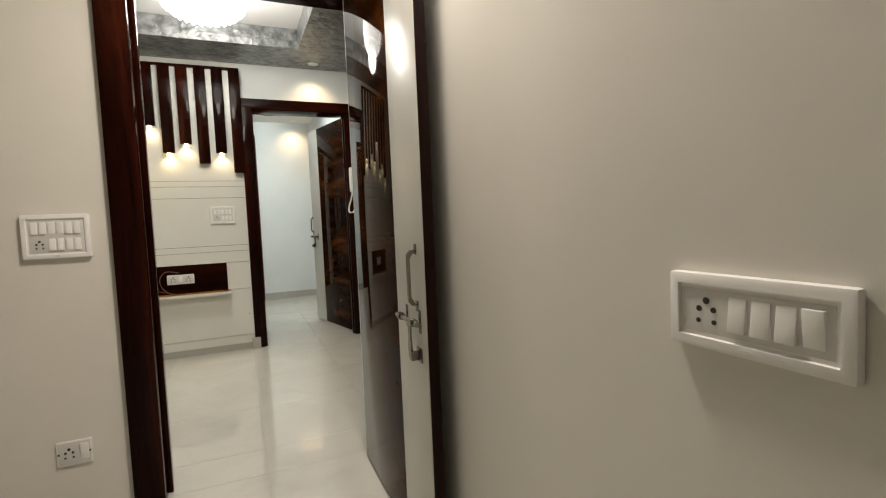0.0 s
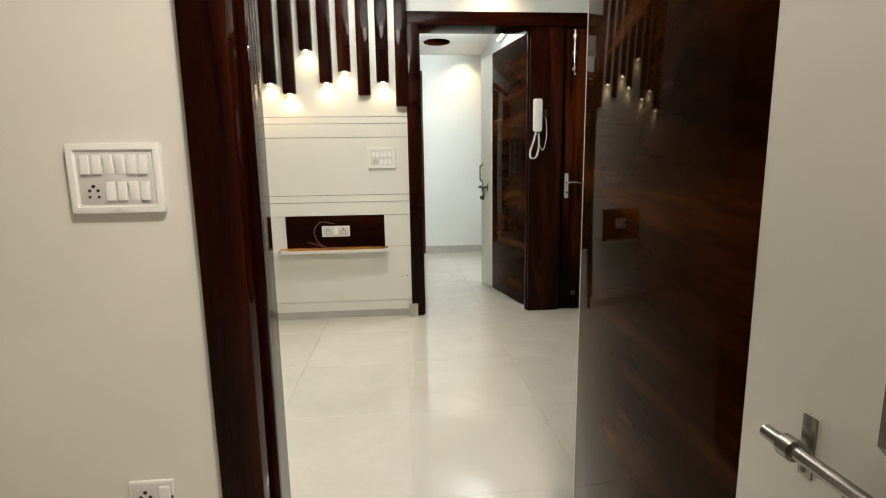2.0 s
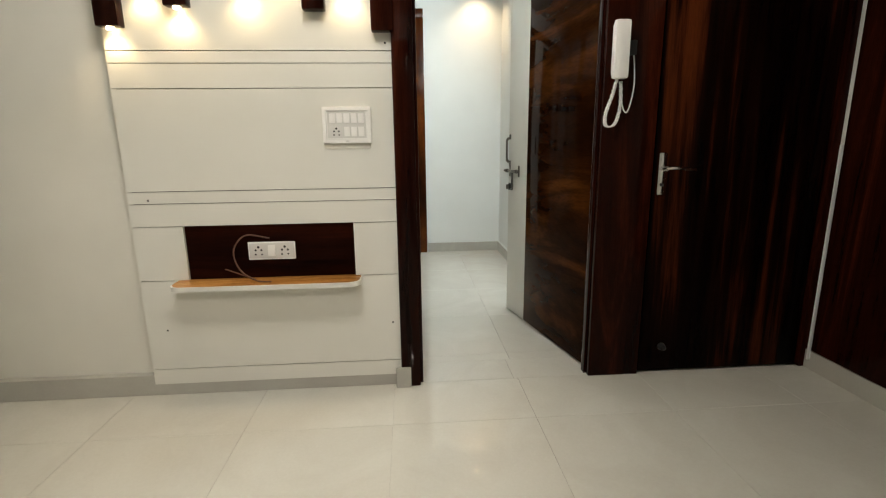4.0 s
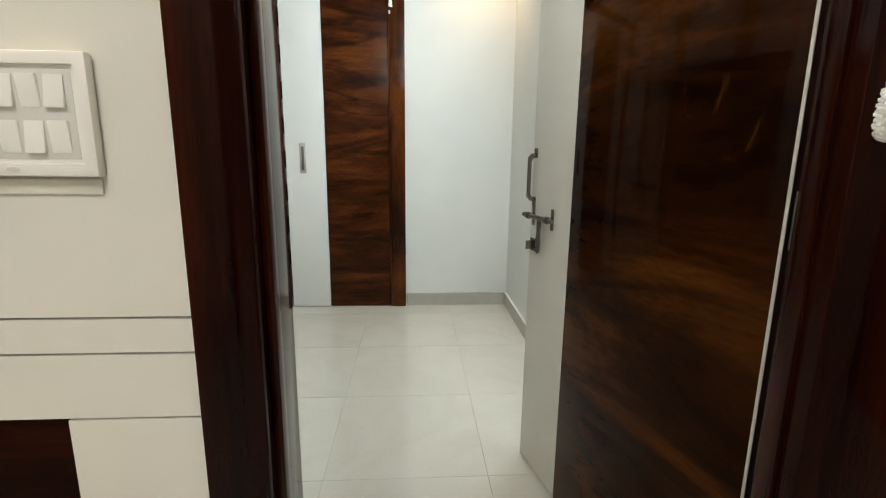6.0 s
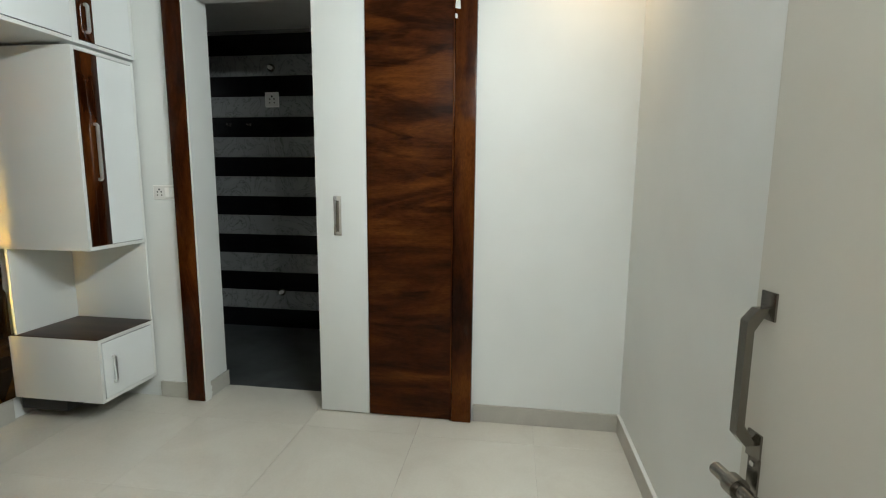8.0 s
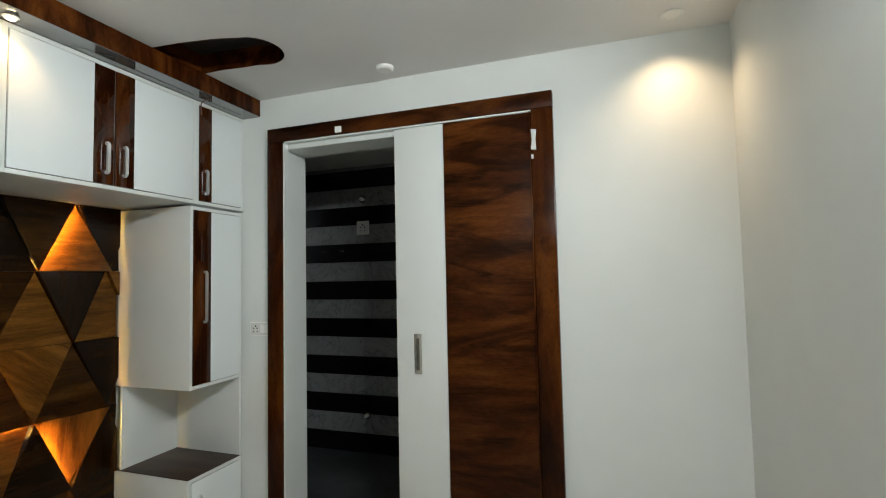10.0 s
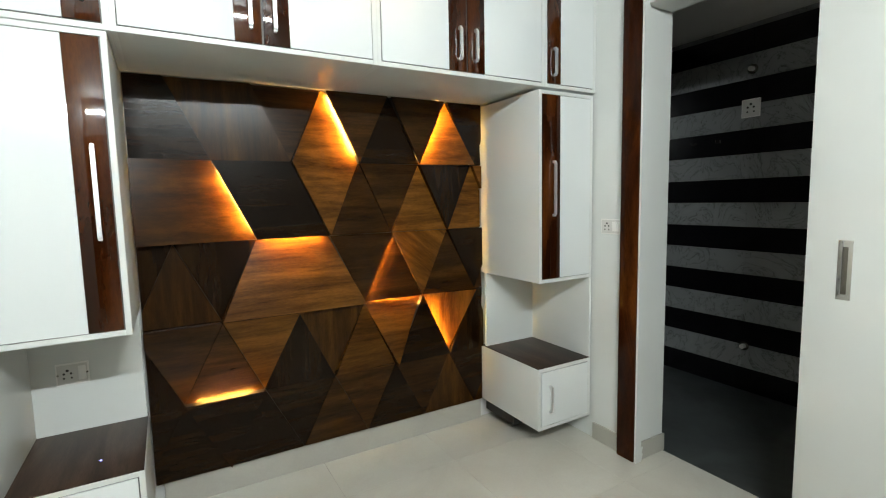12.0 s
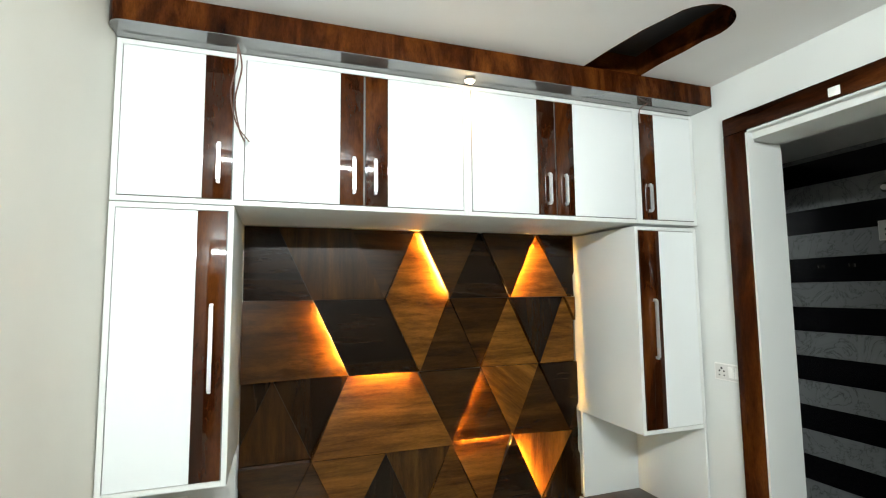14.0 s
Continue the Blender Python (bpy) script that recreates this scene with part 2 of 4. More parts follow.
def tube(points, r, n=8):
    """A round cable through the given points."""
    bm = bmesh.new()
    pts = [Vector(p) for p in points]
    rings = []
    for i, p in enumerate(pts):
        d = (pts[min(i + 1, len(pts) - 1)] - pts[max(i - 1, 0)]).normalized()
        q = d.to_track_quat("Z", "Y").to_matrix()
        rings.append([bm.verts.new(p + q @ Vector((r * math.cos(2 * math.pi * k / n), r * math.sin(2 * math.pi * k / n), 0))) for k in range(n)])
    for p, q in zip(rings, rings[1:]):
        for k in range(n):
            bm.faces.new((p[k], p[(k + 1) % n], q[(k + 1) % n], q[k]))
    bm.faces.new(rings[0][::-1])
    bm.faces.new(rings[-1])
    return bm


def smooth_path(ctrl, steps=10):
    """Catmull-Rom points through the control points."""
    c = [Vector(p) for p in ctrl]
    c = [c[0] * 2 - c[1]] + c + [c[-1] * 2 - c[-2]]
    out = []
    for i in range(1, len(c) - 2):
        for k in range(steps):
            u = k / steps
            a, b, d, e = c[i - 1], c[i], c[i + 1], c[i + 2]
            out.append(0.5 * ((2 * b) + (d - a) * u + (2 * a - 5 * b + 4 * d - e) * u * u + (3 * b - a - 3 * d + e) * u ** 3))
    return out + [c[-2]]


def prism(poly, axis, lo, hi):
    """Extrude a polygon of 2D points along an axis: 'x' takes (y, z), 'y' (x, z), 'z' (x, y)."""
    bm = bmesh.new()

    def at(p, h):
        return {"x": (h, p[0], p[1]), "y": (p[0], h, p[1]), "z": (p[0], p[1], h)}[axis]
    a = [bm.verts.new(at(p, lo)) for p in poly]
    b = [bm.verts.new(at(p, hi)) for p in poly]
    n = len(poly)
    bm.faces.new(a)
    bm.faces.new(b)
    for i in range(n):
        bm.faces.new((a[i], a[(i + 1) % n], b[(i + 1) % n], b[i]))
    bmesh.ops.recalc_face_normals(bm, faces=bm.faces[:])
    return bm


def smooth_mesh(me, angle=26):
    for p in me.polygons:
        p.use_smooth = True
    me.set_sharp_from_angle(angle=radians(angle))


def link(name, bm, mat, smooth=True):
    me = bpy.data.meshes.new(name)
    bmesh.ops.recalc_face_normals(bm, faces=bm.faces[:])
    bm.to_mesh(me)
    bm.free()
    if smooth:
        smooth_mesh(me)
    me.materials.append(mat)
    return new(name, me)


def part(name, bm, mat, parent, label=""):
    ob = link(name, bm, mat)
    ob.parent = parent
    if label:
        ob["label"] = label
    return ob


def thing(name, base, label, category, group="", turn=0.0, kind=""):
    """An Empty at its base; its parts are built in its own space."""
    ob = new(name)
    ob.empty_display_size = 0.05
    ob.matrix_world = pose(*base, 0, 0, turn)
    return tagged(ob, label, category, group, kind)


def structure(name, bm, mat, label="", category=""):
    return tagged(link(name, bm, mat, False), label, category, kind="structure")


# ---- the shell ----
H_A, H_HALL, H_BED = 2.57, 2.66, 2.60
XL, XR = -2.75, 2.10
# walls between the first room and the hall
structure("wall_room_hall_left", box((XL, 3.97, 0), (-0.475, 4.19, 2.75)), WALL_CREAM, "cream painted wall beside a dark door frame", "wall")
structure("wall_room_hall_right", box((0.60, 3.97, 0), (XR + 0.15, 4.19, 2.75)), WALL_CREAM, "cream painted wall behind the open door", "wall")
structure("wall_room_hall_top", box((-0.475, 3.97, 2.24), (0.60, 4.19, 2.75)), WALL_CREAM, "cream painted wall above the door", "wall")
structure("wall_room_right", box((0.535, -0.9, 0), (0.70, 3.969, 2.75)), WALL_CREAM, "cream painted side wall with a switch plate", "wall")
structure("wall_room_left", box((XL - 0.15, -0.9, 0), (XL, 6.44, 2.75)), WALL_CREAM, "plain cream painted wall", "wall")
structure("wall_room_back", box((XL, -1.05, 0), (0.70, -0.9, 2.75)), WALL_CREAM, "plain cream painted wall", "wall")
structure("ceiling_room", box((XL, -0.9, H_A), (0.535, 3.97, 2.75)), CEILING_PAINT, "white painted ceiling", "ceiling")
structure("wall_hall_right", box((XR, 4.19, 0), (XR + 0.15, 6.44, 2.75)), WALL_CREAM, "cream painted hall wall", "wall")
# wall between the hall and the bedroom
structure("wall_hall_bedroom_left", box((XL, 6.44, 0), (0.045, 6.745, 2.75)), WALL_CREAM, "cream painted wall behind the television panel", "wall")
structure("wall_hall_bedroom_right", box((1.02, 6.47, 0), (XR + 0.15, 6.62, 2.75)), WALL_WHITE, "white painted wall behind the dark doors", "wall")
structure("wall_hall_bedroom_top", box((0.045, 6.44, 2.225), (XR + 0.15, 6.62, 2.75)), WALL_WHITE, "white painted wall above the door frame", "wall")
# bedroom
structure("wall_bedroom_right", box((1.07, 6.62, 0), (1.22, 9.30, 2.75)), WALL_WHITE, "white painted bedroom wall", "wall")
structure("wall_bedroom_left", box((-2.29, 6.745, 0), (-2.14, 9.30, 2.75)), WALL_WHITE, "white painted wall behind the wardrobe", "wall")
structure("wall_bedroom_far_left", box((-2.29, 9.30, 0), (-1.275, 9.505, 2.75)), WALL_WHITE, "white painted strip of wall beside the bathroom door", "wall")
structure("wall_bedroom_far_right", box((-0.45, 9.30, 0), (1.22, 9.505, 2.75)), WALL_WHITE, "white painted bedroom wall", "wall")
structure("wall_bedroom_far_top", box((-1.275, 9.30, 2.275), (-0.45, 9.505, 2.75)), WALL_WHITE, "white painted wall over the bathroom door", "wall")


def ceiling_with_holes():
    """Bedroom ceiling with a paddle-shaped slot that runs out from the cornice and a round recess."""
    ax = math.atan2(0.17, 0.54)

    def arc(c, r, a0, a1, n):
        return [(c[0] + r * math.cos(a0 + (a1 - a0) * i / n), c[1] + r * math.sin(a0 + (a1 - a0) * i / n)) for i in range(n + 1)]
    tip = (-1.045, 8.765)
    slot = [(-1.47, 8.87), (-1.47, 8.56)] + [(-1.30, 8.575), (-1.13, 8.60)] + arc(tip, 0.14, ax - 1.35, ax + 1.75, 14) + [(-1.2, 8.885), (-1.33, 8.87)]
    ring = arc((0.45, 8.68), 0.155, 0, 2 * math.pi * 31 / 32, 31)
    return slot, ring


SLOT, RING = ceiling_with_holes()
bm = bmesh.new()
edges = []
for loop in ([(-2.14, 6.62), (1.07, 6.62), (1.07, 9.30), (-2.14, 9.30)], SLOT, RING):
    vs = [bm.verts.new((x, y, H_BED)) for x, y in loop]
    edges += [bm.edges.new((vs[i], vs[(i + 1) % len(vs)])) for i in range(len(vs))]
bmesh.ops.triangle_fill(bm, use_beauty=True, use_dissolve=False, edges=edges)
for f in list(bm.faces):
    c = f.calc_center_median()
    inside = False
    for loop in (SLOT, RING):
        hit = False
        for i in range(len(loop)):
            (x1, y1), (x2, y2) = loop[i], loop[i - 1]
            if (y1 > c.y) != (y2 > c.y) and c.x < (x2 - x1) * (c.y - y1) / (y2 - y1) + x1:
                hit = not hit
        inside |= hit
    if inside:
        bm.faces.remove(f)
structure("ceiling_bedroom", bm, CEILING_PAINT, "white false ceiling with dark wooden recesses", "ceiling")
structure("ceiling_slab", box((XL, 4.19, 2.76), (1.22, 11.0, 2.85)), CEILING_PAINT, "concrete slab over the false ceilings", "ceiling")
for nm, loop, lab in (("ceiling_slot", SLOT, "dark wooden paddle-shaped slot in the ceiling"), ("ceiling_ring", RING, "dark round recess in the white ceiling")):
    t = thing(nm, (0, 0, 0), lab, "ceiling recess")
    bm = bmesh.new()
    a = [bm.verts.new((x, y, H_BED - 0.003)) for x, y in loop]
    b = [bm.verts.new((x, y, H_BED + 0.10)) for x, y in loop]
    for i in range(len(loop)):
        j = (i + 1) % len(loop)
        bm.faces.new((a[i], a[j], b[j], b[i]))
    part("rim", bm, WOOD_Y, t)
    bm = bmesh.new()
    bm.faces.new([bm.verts.new((x, y, H_BED + 0.10)) for x, y in loop])
    part("recess_top", bm, BLACK, t)

# hall ceiling: silver borders round raised trays
structure("ceiling_hall", box((XL, 4.19, 2.70), (XR, 6.44, 2.752)), CEILING_PAINT, "white ceiling inside the raised tray", "ceiling")
for nm, lo, hi in (("trim_tray_back", (XL, 5.95, 2.535), (XR, 6.44, 2.70)), ("trim_tray_front", (XL, 4.19, 2.535), (XR, 4.55, 2.70)), ("trim_tray_beam", (0.52, 4.55, 2.535), (0.92, 5.95, 2.70))):
    structure(nm, box(lo, hi), SILVER, "silver embossed wallpaper border of the ceiling tray", "ceiling border")
structure("trim_tray_lip", box((XL, 5.93, 2.535), (0.52, 5.95, 2.60), 0.004), SILVER, "raised silver lip on the ceiling tray", "ceiling border")

structure("trim_hall_side_panel", box((2.082, 5.0, 0.10), (2.0995, 6.36, 2.15), 0.003), WENGE_Z, "dark wooden panelling on the hall side wall", "wall panel")
structure("trim_corner_bead", box((2.072, 6.362, 0.05), (2.0995, 6.372, 1.1), 0.003), WALL_WHITE, "white plaster edge in the corner beside the dark door", "corner bead")

# bathroom shell
structure("wall_bath_left", box((-2.29, 9.505, -0.05), (-2.13, 10.9, 2.75)), BATH_BLACK, "dark tiled bathroom side wall", "wall")
structure("wall_bath_right", box((0.2, 9.505, -0.05), (0.3, 10.9, 2.75)), BATH_BLACK, "dark bathroom side wall", "wall")
BATH_WALL = structure("wall_bath_back", box((-2.13, 10.735, -0.05), (0.2, 10.9, 2.75)), GROUT, "bathroom wall tiled in black and grey marble stripes", "wall")
structure("ceiling_bath", box((-2.13, 9.505, 2.5), (0.2, 10.735, 2.75)), CEILING_PAINT, "bathroom ceiling", "ceiling")
structure("floor_bath", box((-2.13, 9.505, -0.06), (0.2, 10.735, -0.012)), BATH_FLOOR, "dark grey bathroom floor", "floor")

# grout bed under all tiles
FLOOR = structure("floor", box((XL - 0.1, -1.0, -0.06), (XR + 0.1, 9.505, -0.004)), GROUT, "glossy cream vitrified floor tiles with fine joints", "floor")


def skirting(name, lo, hi, cap=True):
    bm = box(lo, hi, 0.003)
    return structure(name, bm, SKIRTING, "grey stone skirting along the wall", "skirting")


SK = 0.095
skirting("baseboard_far", (0.305, 9.286, 0), (1.07, 9.30, SK))
skirting("baseboard_right", (1.056, 6.62, 0), (1.07, 9.286, SK))
structure("trim_skirting_cap", box((1.054, 6.62, SK), (1.07, 9.286, SK + 0.006), 0.002), WALL_WHITE, "white painted edge on top of the skirting", "skirting cap")
skirting("baseboard_far_left", (-1.56, 9.286, 0), (-1.36, 9.30, SK))
skirting("baseboard_jamb", (-1.275, 9.32, 0), (-1.262, 9.515, SK))
skirting("baseboard_tv", (XL, 6.403, 0), (0.0545, 6.44, 0.1))
skirting("baseboard_tv_end", (0.03, 6.364, 0), (0.1, 6.3775, 0.1))
skirting("baseboard_hall", (XR - 0.014, 4.19, 0), (XR, 6.40, SK))
skirting("baseboard_wardrobe", (-2.14, 7.17, 0), (-2.118, 8.9, 0.13))
skirting("baseboard_room_right", (0.521, -0.9, 0), (0.535, 3.95, SK))

# ---- door frames ----


def door_frame(name, x0, x1, y0, y1, top, width, mats, label, head=None):
    """A frame of two posts and a head round an opening."""
    t = thing(name, (0, 0, 0), label, "door frame", kind="structure")
    bevel = 0.006
    part("post", box((x0 - width, y0, 0), (x0, y1, top), bevel), mats[0], t)
    part("post", box((x1, y0, 0), (x1 + width, y1, top), bevel), mats[0], t)
    part("head", box((x0 - width, y0, top), (x1 + width, y1, top + (head or width)), bevel), mats[1], t)
    return t


f1 = thing("door_frame_1", (0, 0, 0), "dark glossy wooden door frame round the open door", "door frame", kind="structure")
part("post", box((-0.48, 3.945, 0), (-0.372, 4.20, 2.145), 0.006), WENGE_Z, f1)
part("post", box((0.565, 3.972, 0), (0.602, 4.20, 2.145), 0.004), WENGE_Z, f1)
part("head", box((-0.48, 3.945, 2.145), (0.602, 4.20, 2.25), 0.006), WENGE_X, f1)
part("stop", box((-0.372, 4.03, 0), (-0.355, 4.06, 2.145), 0.003), WENGE_Z, f1)
f2 = thing("door_frame_2", (0, 0, 0), "dark glossy wooden frame shared by two doors", "door frame", kind="structure")
part("post", box((0.055, 6.378, 0), (0.145, 6.56, 2.15), 0.006), WENGE_Z, f2)
part("stop", box((0.145, 6.41, 0), (0.158, 6.44, 2.13), 0.003), WENGE_Z, f2)
part("post", box((0.966, 6.395, 0), (1.215, 6.485, 2.15), 0.006), WENGE_Z, f2)
part("stop", box((0.956, 6.43, 0), (0.966, 6.47, 2.13), 0.003), WENGE_Z, f2)
part("post", box((2.06, 6.395, 0), (2.099, 6.46, 2.15), 0.006), WENGE_Z, f2)
part("head", box((0.055, 6.380, 2.13), (2.099, 6.60, 2.225), 0.006), WENGE_X, f2)
f3 = door_frame("door_frame_3", -1.264, 0.19, 9.262, 9.31, 2.315, 0.106, (WOOD_Z, WOOD_X), "walnut laminate frame round the bathroom door", 0.084)
part("packing", box((-1.262, 9.268, 0.0), (-1.252, 9.31, 2.305)), WHITE_MATT, f3, "raw white edge strip")
part("packing", box((-1.252, 9.268, 2.305), (0.19, 9.31, 2.314)), WHITE_MATT, f3, "raw white edge strip")
part("clip", box((-0.905, 9.255, 2.325), (-0.865, 9.263, 2.36), 0.003), PLASTIC, f3, "white plastic clip")
part("torn_edge", prism([(0.188, 2.115), (0.214, 2.11), (0.211, 2.165), (0.216, 2.21), (0.19, 2.215), (0.193, 2.16)], "y", 9.258, 9.2625), WHITE_MATT, f3, "torn white paper on the frame")
part("torn_edge", prism([(0.183, 2.07), (0.2, 2.068), (0.199, 2.088), (0.184, 2.09)], "y", 9.258, 9.2625), WHITE_MATT, f3, "torn white paper on the frame")
bm = bmesh.new()
for i in range(6):
    add_box(bm, (-1.272 + 0.002 * i, 9.31, 0.012 * i), (-1.258, 9.325 + 0.003 * (i % 3), 0.012 * (i + 1)))
part("loose_plaster", bm, WHITE_MATT, f3, "crumbled white plaster at the foot")
structure("trim_jamb", box((-1.276, 9.312, 0), (-1.272, 9.504, 2.25)), WHITE_MATT, "white painted reveal of the bathroom door", "reveal")

# ---- hardware ----


def pull_handle(parent, u, z, h, face, side, reach=0.029):
    """Square D handle on a leaf: u along the leaf, face its surface, side the way it faces."""
    hd = part("pull_handle", box((u - 0.006, min(face, face + side * 0.003), z - h / 2 - 0.014), (u + 0.016, max(face, face + side * 0.003), z - h / 2 + 0.018), 0.001), STEEL, parent, "brushed steel pull handle")
    part("foot_plate", box((u - 0.006, min(face, face + side * 0.003), z + h / 2 - 0.018), (u + 0.016, max(face, face + side * 0.003), z + h / 2 + 0.014), 0.001), STEEL, hd)
    w, za, zb = 0.007, z - h / 2 + 0.004, z + h / 2 - 0.004

    def strap(out, cut):
        return [(face, za), (face + side * (out - 0.012), za + cut * 0.6), (face + side * out, za + 0.014 + cut), (face + side * out, zb - 0.014 - cut), (face + side * (out - 0.012), zb - cut * 0.6), (face, zb)]
    outer, inner = strap(reach, 0.0), strap(reach - 0.009, 0.011)
    bm = bmesh.new()
    for p, q, r, t in zip(outer, outer[1:], inner[1:], inner):
        quad = [(a[0], a[1] + d) for a, d in zip((p, q, r, t), (0, 0, 0, 0))]
        lo = [bm.verts.new((u - 0.001, a, b)) for a, b in quad]
        hi = [bm.verts.new((u + 0.0105, a, b)) for a, b in quad]
        bm.faces.new(lo), bm.faces.new(hi)
        for k in range(4):
            bm.faces.new((lo[k], lo[(k + 1) % 4], hi[(k + 1) % 4], hi[k]))
    part("grip", bm, STEEL, hd)
    return hd


def slide_bolt(parent, u0, u1, z, face, side, hang, catch):
    """Aldrop: a round bolt in two brackets with a hanging hasp over a staple."""
    y = face + side * 0.022

    def slab(a, b, za, zb, ya, yb, bev=0.0015):
        return box((a, min(ya, yb), za), (b, max(ya, yb), zb), bev)
    bolt = part("slide_bolt", cyl((u0, y, z), (u1, y, z), 0.008), STEEL, parent, "steel slide bolt with hasp")
    lo, hi = min(u0, u1), max(u0, u1)
    for u in (lo + 0.035, hi - 0.035):
        part("bracket", slab(u - 0.009, u + 0.009, z - 0.035, z + 0.035, face, face + side * 0.003), STEEL, bolt)
        part("collar", cyl((u - 0.008, y, z), (u + 0.008, y, z), 0.0125), STEEL, bolt)
        bm = bmesh.new()
        for dz in (-0.027, 0.027):
            add_cyl(bm, (u, face, z + dz), (u, face + side * 0.005, z + dz), 0.0035, n=8)
        part("screw", bm, CHROME, bolt)
    m = hang
    prof = [(m - 0.012, z + 0.004), (m + 0.012, z + 0.004), (m + 0.009, z - 0.05), (m + 0.014, z - 0.075), (m + 0.015, z - 0.105), (m + 0.004, z - 0.122), (m - 0.008, z - 0.115), (m - 0.013, z - 0.085), (m - 0.008, z - 0.05)]
    part("hasp", prism(prof, "y", *sorted((y - side * 0.004, y + side * 0.002))), STEEL, bolt)
    part("staple", slab(catch - 0.022, catch + 0.022, z - 0.125, z - 0.08, face, face + side * 0.004), STEEL, bolt)
    bm = slab(catch - 0.003, catch + 0.003, z - 0.118, z - 0.088, face, face + side * 0.03)
    part("eye", bm, STEEL, bolt)
    return bolt


def room_door(name, hinge, free, height, strip, side, label, handle, bolt):
    """A leaf at its hinge; handle: (u, z, height), bolt: (u0, u1, z, hasp u, staple u), with u from the hinge."""
    d = Vector(free) - Vector(hinge)
    w = d.length
    t = thing(name, (*hinge, 0), label, "door", turn=math.degrees(math.atan2(d.y, d.x)))
    th = 0.036
    y0, y1 = (-th, -0.003) if side > 0 else (0.003, th)
    part("slab", box((0.0, y0, 0.012), (w - 0.003, y1, height), 0.001), EDGE_WOOD, t, "dark wooden core with a dark edge")
    a, b = (-0.003, 0.0) if side > 0 else (0.0, 0.003)
    part("wood_facing", box((0.0, a, 0.012), (w - strip, b, height), 0.0008), LEAF_WOOD, t, "glossy dark walnut laminate")
    part("cream_facing", box((w - strip + 0.0015, a, 0.012), (w - 0.002, b, height), 0.0008), LEAF_CREAM, t, "cream laminate strip")
    # added cream strip, coloured as the bright line of light at the hinges
    part("hinge_gap_light", box((-0.006, a, 0.012), (0.0, b, height), 0.0008), LEAF_CREAM, t, "pale strip that stands for light through the hinge gap")
    pull_handle(t, handle[0], handle[1], handle[2], 0.0, side)
    slide_bolt(t, bolt[0], bolt[1], bolt[2], 0.0, side, bolt[3], bolt[4])
    for z in (0.25, height * 0.5, height - 0.25):
        part("hinge", cyl((-0.004, (y0 + y1) / 2, z - 0.05), (-0.004, (y0 + y1) / 2, z + 0.05), 0.006), STEEL, t)
    return t


room_door("open_door", (0.452, 3.925), (0.441, 3.045), 2.13, 0.277, -1, "open door in glossy dark walnut with a cream strip and steel bolt", (0.805, 0.931, 0.175), (0.672, 0.862, 0.800, 0.785, 0.815))
room_door("open_door", (0.974, 6.515), (0.768, 7.417), 2.12, 0.262, 1, "half-open door in glossy dark walnut with a cream strip and steel bolt", (0.898, 1.082, 0.168), (0.935, 0.735, 0.952, 0.822, 0.893))

# closed wenge door in the hall
d3 = thing("closed_door", (0, 0, 0), "closed dark wenge door with streaked reddish grain", "door")
part("slab", box((1.228, 6.415, 0.008), (2.052, 6.455, 2.125), 0.003), DOOR_WENGE, d3)
h3 = part("handle_plate", box((1.247, 6.407, 0.885), (1.285, 6.415, 1.075), 0.004), CHROME, d3, "chrome lever handle")
part("neck", cyl((1.266, 6.407, 1.005), (1.266, 6.365, 1.005), 0.010), CHROME, h3)
part("lever", tube(smooth_path([(1.262, 6.365, 1.005), (1.31, 6.362, 1.008), (1.36, 6.364, 1.003), (1.40, 6.368, 1.0)]), 0.008, 10), CHROME, h3)
part("key_cylinder", cyl((1.266, 6.407, 0.93), (1.266, 6.402, 0.93), 0.008), BLACK, h3)
tb = part("tower_bolt", cyl((1.30, 6.400, 1.80), (1.30, 6.400, 2.11), 0.006), CHROME, d3, "chrome tower bolt")
part("knob", cyl((1.30, 6.400, 1.80), (1.30, 6.385, 1.80), 0.008), CHROME, tb)
for z in (1.84, 1.95, 2.07):
    part("bracket", box((1.285, 6.404, z - 0.012), (1.315, 6.4155, z + 0.012), 0.002), CHROME, tb)
st = thing("door_stopper", (1.335, 6.415, 0.135), "small dark magnetic stopper on the closed door", "door stopper")
part("cup", lathe([(0.016, 0.0), (0.018, 0.006), (0.014, 0.03), (0.006, 0.034)], (0, 0, 0), 16), BLACK, st).matrix_basis = pose(0, 0, 0, 90, 0, 0)
part("base_ring", lathe([(0.02, 0.0), (0.02, 0.004)], (0, 0, 0), 16), STEEL, st).matrix_basis = pose(0, 0, 0, 90, 0, 0)

# sliding bathroom door
sd = thing("sliding_door", (0, 0, 0), "half-open sliding bathroom door in walnut with a white strip", "door")
part("wood_panel", box((-0.268, 9.272, 0.006), (0.18, 9.30, 2.303), 0.003), WOOD_X, sd, "walnut laminate panel with level grain")
part("white_panel", box((-0.548, 9.272, 0.006), (-0.27, 9.30, 2.303), 0.003), WHITE_MATT, sd, "white laminate strip")
hp = part("recessed_pull", box((-0.450, 9.2695, 1.0), (-0.408, 9.2725, 1.208), 0.002), CHROME, sd, "steel recessed pull")
part("finger_slot", box((-0.437, 9.268, 1.02), (-0.421, 9.2696, 1.185), 0.001), STEEL, hp)
part("edge_bead", box((0.181, 9.256, 0.006), (0.189, 9.30, 2.303), 0.002), WOOD_Z, sd)

# ---- switch plates ----


